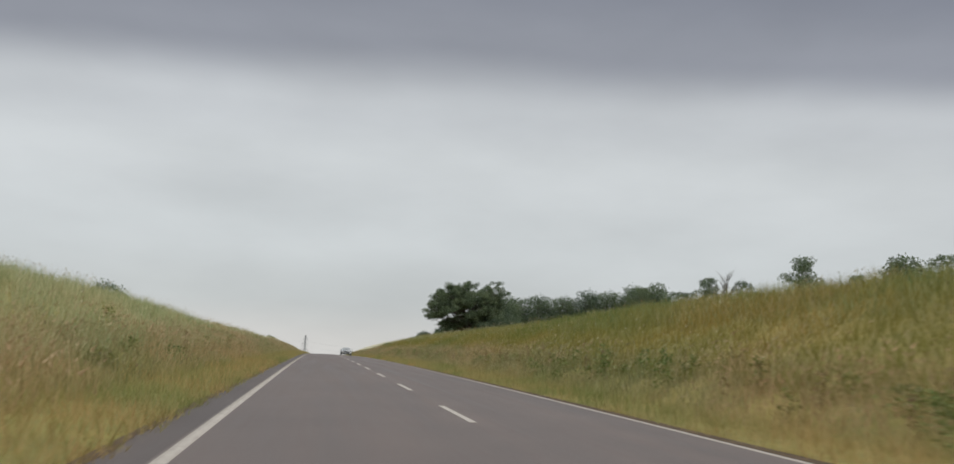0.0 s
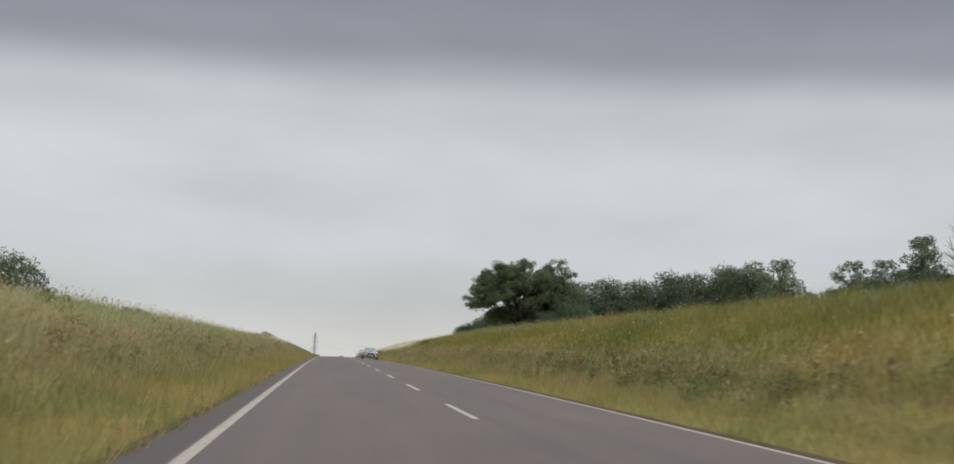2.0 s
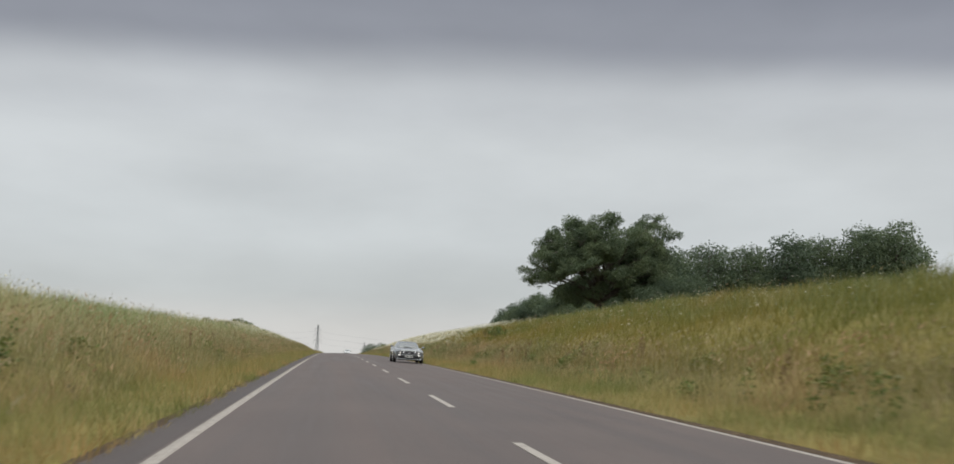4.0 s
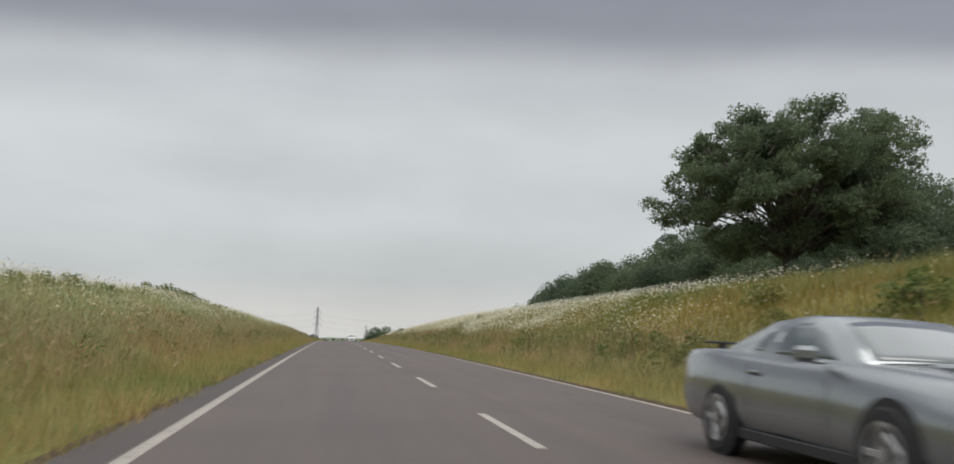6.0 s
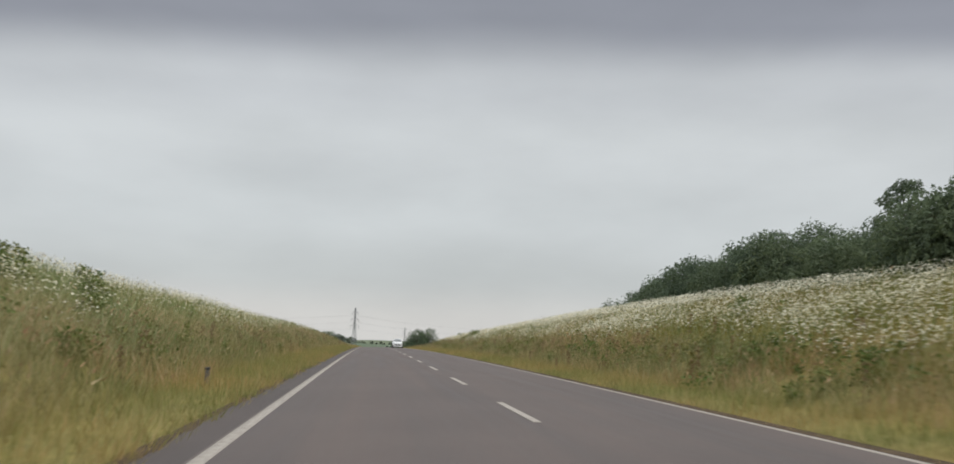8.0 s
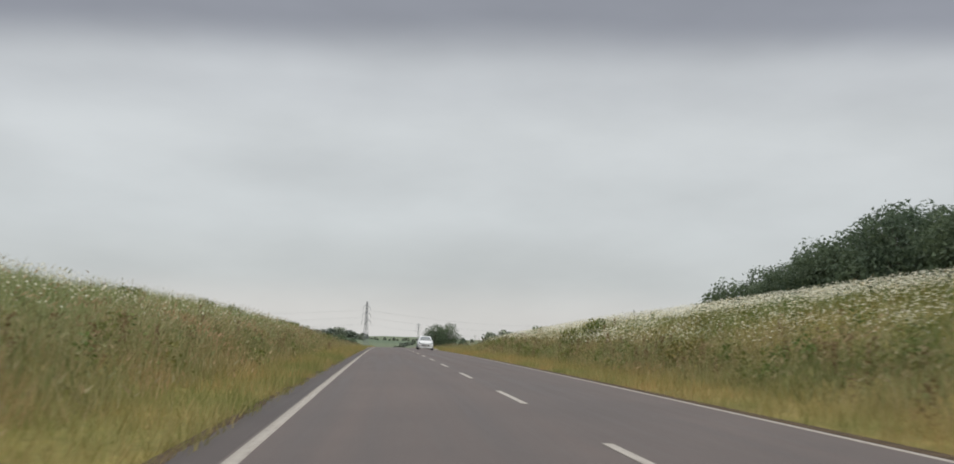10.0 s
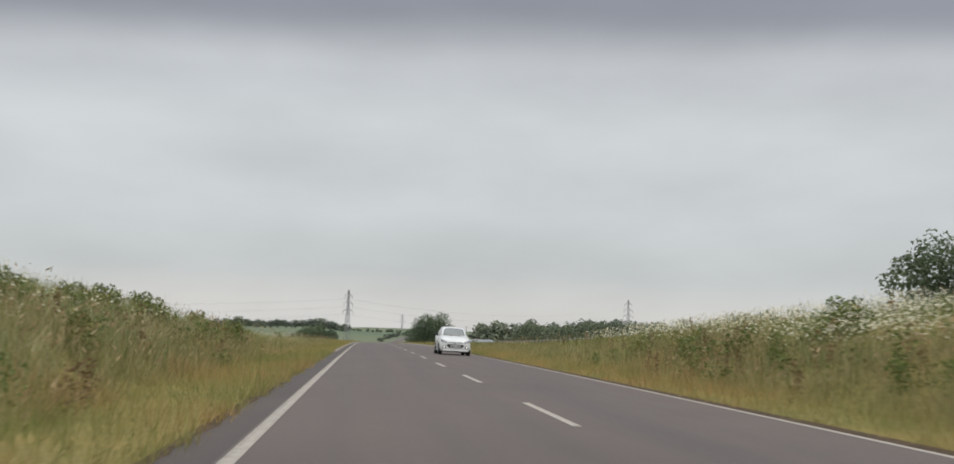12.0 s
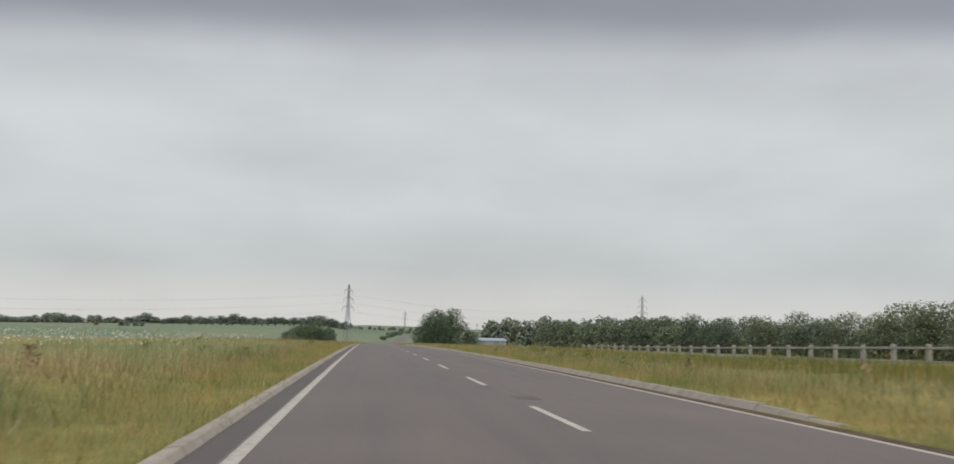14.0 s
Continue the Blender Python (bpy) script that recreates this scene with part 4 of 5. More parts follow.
def build_brambles():
    """Low leafy mounds scattered over the banks."""
    first = tree("bramble_mound", "low dark-green bramble mound in the bank grass", 61, 1.15, 1.9, 0.05, 20, 1500, 0.085, 0.0, category="bush", group="brambles", limbs=4, lump=1.6, leaf_mat=WEED)
    stand(first, 11.0, 176, 0)
    rng = random.Random(62)
    for k in range(52):
        y = rng.uniform(15, 425)
        side = 1 if rng.random() < 0.58 else -1
        x = side * (rng.uniform(7.0, 8.8) if y < 190 else rng.uniform(7.2, 14.5))
        if y > 345:
            continue
        plant(first, x, y, rng.uniform(0, 6.28), rng.uniform(0.32, 0.55 if y < 190 else 0.8), rng.uniform(0.75, 1.1))
    for x, y, s in ((10.1, 181, 0.55), (9.3, 175, 0.45), (7.5, 175, 0.5), (7.7, 186, 0.6), (8.0, 184, 0.5), (7.4, 179.5, 0.45), (7.5, 90.5, 0.55), (7.6, 79.4, 0.5), (7.7, 75.5, 0.6), (7.7, 71.6, 0.55),
                    (8.1, 232, 0.6), (8.7, 236.7, 0.6), (8.5, 190, 0.7), (9.2, 192, 0.75), (11.6, 184, 0.75), (12.2, 186, 0.65), (9.4, 308, 1.1), (8.7, 311, 0.9), (6.9, 303, 0.6), (10.0, 331, 1.0), (-11.5, 232, 0.8), (-10.5, 236, 0.7), (-12.0, 240, 0.8)):
        plant(first, x, y, rng.uniform(0, 6.28), s, 0.95)
    for k in range(9):
        plant(first, -11.4 - 0.7 * rng.random(), 84 + 2.1 * k, rng.uniform(0, 6.28), rng.uniform(0.35, 0.6), 1.0, "low dark scrub along the crest of the bank")
    for k in range(10):
        plant(first, -11.9 - 0.8 * rng.random(), 181 + 2.3 * k, rng.uniform(0, 6.28), rng.uniform(0.5, 0.8), 0.95, "rounded green bramble and thorn thicket on the bank top")
    for k in range(13):
        plant(first, -7.7 - 2.6 * rng.random(), 326 + 1.8 * k, rng.uniform(0, 6.28), rng.uniform(0.5, 0.85), 1.05, "leafy green thicket of nettle and bramble on the bank's end")
    plant(first, -11.3, 291, 0.4, 0.55, 1.2, "small dark thorn bush on the bank top")
    for x, y, s in ((-13.2, 236.5, 1.15), (-13.9, 234, 1.5), (-13.6, 230, 1.35), (-14.2, 226.5, 1.6), (-13.4, 222, 1.2), (-14.0, 218, 1.35), (-13.6, 213, 1.1), (-14.4, 208, 1.2), (-13.8, 202, 1.0), (-12.4, 233, 0.8), (-12.6, 227, 0.8)):
        plant(first, x, y, rng.uniform(0, 6.28), s * (0.78 if y > 216 else 0.62), 1.0, "rounded green bramble and thorn thicket on the bank top")
    plant(first, -11.3, 313, 1.0, 0.62, 1.2, "small upright green thorn bush on the bank top")


build_brambles()


bush_c = tree("hedge_bush", "dense leafy dark-green hedge bush behind the fence", 33, 5.8, 6.6, 0.05, 34, 5400, 0.17, 0.0, category="bush", group="hedgerow", limbs=5, lump=1.4, leaf_mat=HEDGE_LEAF)
stand(bush_c, 57, 444, 1.0)
bush_d = tree("hedge_bush", "taller leafy dark-green hedge bush behind the fence", 34, 6.8, 6.2, 0.06, 34, 5400, 0.17, 0.0, category="bush", group="hedgerow", limbs=5, lump=1.4, leaf_mat=HEDGE_LEAF)
stand(bush_d, 58, 449, 1.0)


def build_hedges():
    rng = random.Random(12)
    for k in range(80):
        y = 396 + 3.0 * min(k, 40) + 3.6 * max(0, k - 40)
        plant(((bush_c, bush_d) if y < 515 else (bush, bush_b))[rng.randrange(2)], 57 + rng.uniform(-1.8, 1.8) + float(bend(y)) * 0.5, y, rng.uniform(0, 6.28), rng.uniform(0.95, 1.2) * float(np.interp(y, [430, 445, 480, 520, 600, 650], [0.90, 0.87, 0.87, 1.0, 1.16, 1.2])), rng.uniform(0.82, 1.0))
    # round clump beside the road ahead
    for x, y, s in ((22, 686, 1.0), (29, 692, 1.05), (19, 694, 0.85), (25, 698, 0.95), (36, 690, 0.62)):
        plant(wood_a if s > 0.9 else wood_c, x, y, rng.uniform(0, 6.28), s * 1.15, 0.98, "round dark tree in a clump beside the road")
    for x, y, s in ((-23, 700, 0.9), (-18, 706, 0.72), (-27, 704, 0.85), (-31, 712, 0.7), (-20.5, 698, 0.62), (-35, 716, 0.45)):
        plant(wood_c, x, y, rng.uniform(0, 6.28), s, 1.0, "dark roadside tree at the field corner")
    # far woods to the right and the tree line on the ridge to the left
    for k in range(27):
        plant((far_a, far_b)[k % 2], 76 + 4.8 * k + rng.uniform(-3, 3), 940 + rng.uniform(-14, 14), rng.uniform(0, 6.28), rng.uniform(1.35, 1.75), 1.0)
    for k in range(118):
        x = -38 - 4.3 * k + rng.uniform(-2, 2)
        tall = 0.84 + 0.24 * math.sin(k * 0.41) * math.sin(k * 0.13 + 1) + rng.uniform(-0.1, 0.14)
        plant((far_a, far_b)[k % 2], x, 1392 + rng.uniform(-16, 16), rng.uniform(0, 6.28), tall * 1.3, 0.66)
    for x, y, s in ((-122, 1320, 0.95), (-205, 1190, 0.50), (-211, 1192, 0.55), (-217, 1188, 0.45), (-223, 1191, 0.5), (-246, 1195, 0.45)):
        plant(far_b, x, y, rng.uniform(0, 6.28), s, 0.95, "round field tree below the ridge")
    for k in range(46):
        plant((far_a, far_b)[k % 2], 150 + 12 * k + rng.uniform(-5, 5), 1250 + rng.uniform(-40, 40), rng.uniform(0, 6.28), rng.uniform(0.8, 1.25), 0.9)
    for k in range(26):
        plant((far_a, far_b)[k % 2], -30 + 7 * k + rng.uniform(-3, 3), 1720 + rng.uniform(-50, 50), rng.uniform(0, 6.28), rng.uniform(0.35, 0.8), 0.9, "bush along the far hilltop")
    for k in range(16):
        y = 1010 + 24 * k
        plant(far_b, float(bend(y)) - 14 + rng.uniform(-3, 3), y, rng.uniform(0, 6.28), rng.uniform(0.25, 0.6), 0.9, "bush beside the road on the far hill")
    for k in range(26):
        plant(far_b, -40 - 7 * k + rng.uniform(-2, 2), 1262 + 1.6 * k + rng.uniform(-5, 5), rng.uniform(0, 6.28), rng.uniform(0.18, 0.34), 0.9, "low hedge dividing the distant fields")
    for x, y, s in ((-39, 163, 0.8), (-45, 166, 0.62)):
        plant(wood_c, x, y, rng.uniform(0, 6.28), s, 1.1, "dark thorn tree behind the bank")


build_hedges()


# ---- pylons, wires, pole ----
def pylon(tall):
    """A lattice pylon with three pairs of arms."""
    root = new("pylon")
    k = tall / 42.0

    def half(h):
        return 2.3 * (1 - h / 26) + 0.85 * (h / 26) if h < 26 else 0.85 - 0.45 * (h - 26) / 16

    levels = [0, 5.5, 10.5, 15, 19, 22.5, 25.5, 28.5, 31.5, 34.5, 37.5, 42]
    corners = [[Vector((sx * half(h), sy * half(h), h)) * k for sx, sy in ((-1, -1), (1, -1), (1, 1), (-1, 1))] for h in levels]
    for c in range(4):
        bm = bmesh.new()
        for a, b in zip(corners, corners[1:]):
            rod(bm, a[c], b[c], 0.13 * k, sides=4)
        part("leg", bm, STEEL, root)
    bm = bmesh.new()
    for a, b in zip(corners, corners[1:]):
        for c in range(4):
            rod(bm, a[c], b[(c + 1) % 4], 0.07 * k, sides=4)
            rod(bm, a[(c + 1) % 4], b[c], 0.07 * k, sides=4)
            rod(bm, b[c], b[(c + 1) % 4], 0.06 * k, sides=4)
    part("bracing", bm, STEEL, root)
    for h, w in ((25.5, 7.2), (31.5, 6.2), (37.5, 5.2)):
        for s in (-1, 1):
            bm = bmesh.new()
            tip = Vector((s * w, 0, h)) * k
            for sy in (-1, 1):
                rod(bm, Vector((s * half(h), sy * half(h), h)) * k, tip, 0.09 * k, sides=4)
                rod(bm, Vector((s * half(h), sy * half(h), h + 2.2)) * k, tip, 0.08 * k, sides=4)
            rod(bm, Vector((s * (half(h) + w) / 2, 0, h)) * k, Vector((s * (half(h) + w) / 2, 0, h + 1.1)) * k, 0.06 * k, sides=4)
            arm = part("arm", bm, STEEL, root)
            bm = bmesh.new()
            rod(bm, tip, tip - Vector((0, 0, 2.6 * k)), 0.13 * k, sides=6)
            part("insulator", bm, STEEL, arm)
    return tagged(root, "grey steel lattice pylon with three pairs of arms", "pylon", "power line")


def build_power_line():
    a = pylon(35)
    a.location = (-15, 897, float(height(-15, 897)) - 0.2)
    a.rotation_euler = (0, 0, radians(58))
    spots = [a]
    for x, y, s in ((292, 1294, 1.38), (-440, 760, 1.0), (70, 2150, 1.15)):
        b = copy_thing(a, Matrix())
        b.location, b.scale = (x, y, float(height(x, y)) - 0.2), (s, s, s)
        b.rotation_euler = (0, 0, radians(31))
        spots.append(b)
    wires = new("power_lines")
    tagged(wires, "thin sagging conductors strung between the pylons", "power line")
    bpy.context.view_layer.update()
    for p, q in ((spots[2], spots[0]), (spots[0], spots[1])):
        for h, w in ((22.9, 7.2), (28.9, 6.2), (34.9, 5.2)):
            for s in (-1, 1):
                k = 35 / 42.0
                u, v = p.matrix_world @ Vector((s * w * k, 0, h * k)), q.matrix_world @ Vector((s * w * k, 0, h * k))
                bm = bmesh.new()
                pts = [u.lerp(v, i / 16) - Vector((0, 0, 11 * 4 * (i / 16) * (1 - i / 16))) for i in range(17)]
                limb(bm, pts, [0.018] * 17, 4)
                part("wire", bm, WIRE, wires)


build_power_line()


def build_barn():
    root = new("barn")
    bm = bmesh.new()
    box(bm, (20, 9, 3.4), (0, 0, 1.6), bevel=0.05)
    part("wall", bm, SHEET_WALL, root)
    bm = bmesh.new()
    for s in (-1, 1):
        box(bm, (20.8, 5.2, 0.15), (0, s * 2.45, 4.2), Matrix.Rotation(-s * 0.33, 4, "X"), 0.02)
    part("roof", bm, SHEET_ROOF, root, "blue-grey sheet roof")
    for x in (-5, 4):
        bm = bmesh.new()
        box(bm, (3.6, 0.12, 2.9), (x, -4.55, 1.45), bevel=0.02)
        part("door", bm, STEEL, root, "grey sliding barn door")
    root.location = (72, 905, float(height(72, 905)) - 0.1)
    root.rotation_euler = (0, 0, 0.15)
    tagged(root, "low grey farm building with a blue-grey sheet roof", "barn")


build_barn()


def build_pole():
    root = new("telegraph_pole")
    bm = bmesh.new()
    rod(bm, (0, 0, -0.5), (0, 0, 13), 0.2, 0.14, 8)
    part("pole", bm, TIMBER, root)
    bm = bmesh.new()
    box(bm, (2.2, 0.14, 0.14), (0, 0.16, 12.4), bevel=0.02)
    part("crossarm", bm, TIMBER, root)
    root.location = (58, 851, float(height(58, 851)))
    tagged(root, "weathered wooden pole with a crossarm in the far field", "telegraph pole")


build_pole()


# ---- kerbs, joint, fence ----
def build_kerbs():
    for side, y0, y1 in ((-1, 357.5, 520), (1, 367, 520)):
        root = new("kerb")
        tagged(root, "low grey concrete kerb along the road edge", "kerb", "kerbs", "structure")
        bm = bmesh.new()
        for v in box(bm, (0.32, 0.905, 0.26), (0, 0, -0.06)):
            if v.co.z > 0 and v.co.x * side < 0:
                v.co.x += side * 0.17
        bmesh.ops.bevel(bm, geom=bm.edges[:], offset=0.014, segments=1, affect="EDGES")
        data = bpy.data.meshes.new("kerbstone")
        bm.to_mesh(data)
        bm.free()
        data.materials.append(CONCRETE)
        n = int((y1 - y0) / 0.915)
        for k in range(n):
            y = y0 + 0.915 * k
            ob = new("kerbstone", data)
            x = side * (4.15 if side < 0 else 4.34) + float(bend(y))
            drop = -0.09 * max(0, 1 - k / 2.5)
            ob.matrix_world = Matrix.Translation((x, y, float(crown(y)) - CROSSFALL * 4.42 + (0.02 if side < 0 else 0.05) + drop + 0.004 * math.sin(k * 2.3))) @ Matrix.Rotation(math.atan(float(crown(y + 1) - crown(y - 1)) / 2), 4, "X") @ Matrix.Rotation(side * 0.10, 4, "Y")
            ob.parent = root


build_kerbs()


def build_joint():
    ob = strip("road_joint", [(-EDGE_L, 0.003), (-EDGE_L + 0.01, 0.0075), (0, 0.0075), (EDGE_R - 0.01, 0.0075), (EDGE_R, 0.003)], 360.9, 361.02, 0.06, JOINT)
    ob.parent = road
    ob["label"] = "dark tarred joint across the road"


build_joint()


def build_fence():
    """Square posts with a flat top rail and a lower rail, running level over the bumps."""
    x = 14.8
    root = new("post_and_rail_fence")
    tagged(root, "weathered grey post and rail fence behind the verge", "fence")
    bm = bmesh.new()
    box(bm, (0.15, 0.13, 1.36), (0, 0, 0.20), bevel=0.018)
    post = bpy.data.meshes.new("post")
    bm.to_mesh(post)
    bm.free()
    post.materials.append(TIMBER)
    ys = [352 + 1.87 * k for k in range(40)]

    def level(y):
        return float(np.mean(height(np.full(9, x), y + np.linspace(-8, 8, 9))))
    for y in ys:
        ob = new("post", post)
        ob.location = (x, y, level(y))
        ob.rotation_euler = (0.012 * math.sin(y), 0.015 * math.cos(1.7 * y), 0.1 * math.sin(3 * y))
        ob.parent = root
    bm = bmesh.new()
    box(bm, (0.045, 1.87, 0.075), bevel=0.010)
    rail = bpy.data.meshes.new("rail")
    bm.to_mesh(rail)
    bm.free()
    rail.materials.append(TIMBER)
    for a, b in zip(ys, ys[1:]):
        for h in (0.33, 0.76):
            ob = new("rail", rail)
            ob.location = (x - 0.10, (a + b) / 2, (level(a) + level(b)) / 2 + h + 0.008 * math.sin(3 * a + h))
            ob.rotation_euler = (math.atan2(level(b) - level(a), 1.87), 0.02 * math.sin(2 * a), 0)
            ob.parent = root


build_fence()


def build_stub():
    root = new("marker_stub")
    bm = bmesh.new()
    box(bm, (0.11, 0.09, 0.62), (0, 0, 0.01), bevel=0.012)
    part("post", bm, DEAD, root)
    bm = bmesh.new()
    box(bm, (0.13, 0.11, 0.05), (0, 0, 0.335), bevel=0.012)
    part("cap", bm, BLACK_TRIM, root)
    root.location = (-5.65, 228.3, float(height(-5.65, 228.3)))
    root.rotation_euler = (0.03, -0.04, 0.2)
    tagged(root, "short dark wooden marker stub in the verge grass", "post")


def build_patch():
    bm = bmesh.new()
    box(bm, (0.42, 0.8, 0.012), bevel=0.004)
    ob = part("repair_patch", bm, DARK_ASPHALT, road, "small dark repair in the asphalt")
    ob.location = (0.25, 369.6, float(crown(369.6)) - 0.004)


build_patch()


# ---- cars ----
def paint(name, colour, metal=0.0, rough=0.3):
    m, nodes, links, b = material(name, rough, metal, 0.5)
    p = nodes.new("ShaderNodeTexCoord").outputs["Object"]
    dirt = noise_node(nodes, links, 3.0, 5, p)
    links.new(ramp_node(nodes, links, dirt, [(0.3, tuple(c * 0.9 for c in colour)), (0.7, colour)]), b.inputs["Base Color"])
    b.inputs["Coat Weight"].default_value = 0.6
    b.inputs["Coat Roughness"].default_value = 0.08
    return m


GREY_PAINT = paint("grey_car_paint", (0.27, 0.287, 0.29), 0.75, 0.24)
WHITE_PAINT = paint("white_car_paint", (0.63, 0.64, 0.63))
BLACK_TRIM = surface("black_trim", [(0.3, (0.012, 0.012, 0.013)), (0.7, (0.03, 0.03, 0.03))], 5, 60, 0.55, 0.05, local=True)
RUBBER = surface("tyre_rubber", [(0.3, (0.014, 0.014, 0.014)), (0.7, (0.035, 0.034, 0.033))], 9, 90, 0.85, 0.2, local=True)
ALLOY = surface("alloy_rim", [(0.3, (0.42, 0.42, 0.43)), (0.7, (0.6, 0.6, 0.61))], 5, 60, 0.3, 0.02, 0.8, local=True)
CHROME = surface("chrome", [(0.3, (0.6, 0.6, 0.62)), (0.7, (0.75, 0.75, 0.76))], 3, 30, 0.12, 0, 1.0, local=True)
PLATE = surface("plate_white", [(0.3, (0.62, 0.62, 0.58)), (0.7, (0.72, 0.72, 0.68))], 5, 50, 0.4, 0, local=True)


def build_glass(name, dark, light):
    m, nodes, links, b = material(name, 0.03, 0.0, 0.6)
    p = nodes.new("ShaderNodeTexCoord").outputs["Object"]
    links.new(ramp_node(nodes, links, noise_node(nodes, links, 1.5, 2, p), [(0.3, dark), (0.7, light)]), b.inputs["Base Color"])
    b.inputs["Coat Weight"].default_value = 1.0
    b.inputs["Coat Roughness"].default_value = 0.02
    return m


# the bright sky's reflection is put into the base colours of both glasses
GLASS = build_glass("windscreen_glass", (0.075, 0.085, 0.083), (0.10, 0.115, 0.11))
SIDE_GLASS = build_glass("side_window_glass", (0.055, 0.072, 0.070), (0.085, 0.105, 0.10))


def build_lamp(name, strength):
    m, nodes, links, b = material(name, 0.08, 0.0, 0.6)
    b.inputs["Base Color"].default_value = (0.11, 0.115, 0.12, 1)
    b.inputs["Emission Color"].default_value = (1.0, 0.97, 0.9, 1)
    b.inputs["Emission Strength"].default_value = strength
    b.inputs["Coat Weight"].default_value = 1.0
    return m


LENS = build_lamp("lamp_lens", 0.0)
LIT_LENS = build_lamp("lit_fog_lamp", 1.4)
TAIL = surface("red_lens", [(0.3, (0.25, 0.012, 0.012)), (0.7, (0.34, 0.02, 0.018))], 5, 50, 0.2, 0, local=True)


def loft(bm, stations):
    """Skin over cross-sections; each is (y, [(x, z), ...]) for the right half, from the bottom outwards to the top middle."""
    rings = []
    for y, half in stations:
        pts = [(x, y, z) for x, z in half] + [(-x, y, z) for x, z in reversed(half[:-1] if half[-1][0] == 0 else half)]
        rings.append([bm.verts.new(p) for p in pts])
    n = len(rings[0])
    for a, b in zip(rings, rings[1:]):
        for k in range(n):
            bm.faces.new((a[k], a[(k + 1) % n], b[(k + 1) % n], b[k]))
    bm.faces.new(rings[0])
    bm.faces.new(rings[-1])
    bmesh.ops.recalc_face_normals(bm, faces=bm.faces)
    for f in bm.faces:
        f.smooth = len(f.verts) == 4


def wheel(parent, x, y, r, width, spokes):
    side = 1 if x > 0 else -1
    hub = Vector((x, y, r))
    bm = bmesh.new()
    prof = [(0.62 * r, -0.5), (0.9 * r, -0.5), (r, -0.32), (r, 0.32), (0.9 * r, 0.5), (0.62 * r, 0.5)]
    rings = [[bm.verts.new(hub + Vector((u * width, math.cos(k * math.pi / 14) * q, math.sin(k * math.pi / 14) * q))) for k in range(28)] for q, u in prof]
    for a, b in zip(rings, rings[1:] + rings[:1]):
        for k in range(28):
            bm.faces.new((a[k], a[(k + 1) % 28], b[(k + 1) % 28], b[k]))
    bmesh.ops.recalc_face_normals(bm, faces=bm.faces)
    tyre = part("wheel", bm, RUBBER, parent, "black tyre on a silver spoked rim")
    bm = bmesh.new()
    turn = Matrix.Rotation(math.pi / 2, 4, "Y")
    face = hub + Vector((side * width * 0.45, 0, 0))
    for k in range(spokes):
        a = k * 2 * math.pi / spokes
        mid = face + Vector((0, math.cos(a) * 0.36 * r, math.sin(a) * 0.36 * r))
        box(bm, (0.03, 0.15 * r, 0.66 * r), mid, Matrix.Rotation(math.pi / 2 - a, 4, "X"), 0.008)
    bmesh.ops.create_cone(bm, cap_ends=True, segments=16, radius1=0.17 * r, radius2=0.14 * r, depth=0.05, matrix=Matrix.Translation(face) @ turn)
    rim = [(0.66 * r, -0.02), (0.6 * r, -0.02), (0.6 * r, 0.03), (0.66 * r, 0.03)]
    rr = [[bm.verts.new(face + Vector((u, math.cos(k * math.pi / 14) * q, math.sin(k * math.pi / 14) * q))) for k in range(28)] for q, u in rim]
    for a, b in zip(rr, rr[1:] + rr[:1]):
        for k in range(28):
            bm.faces.new((a[k], a[(k + 1) % 28], b[(k + 1) % 28], b[k]))
    part("rim", bm, ALLOY, tyre, "silver alloy rim")
    bm = bmesh.new()
    bmesh.ops.create_cone(bm, cap_ends=True, segments=28, radius1=0.62 * r, radius2=0.62 * r, depth=width * 0.5, matrix=Matrix.Translation(hub) @ turn)
    part("brake_disc", bm, BLACK_TRIM, tyre)


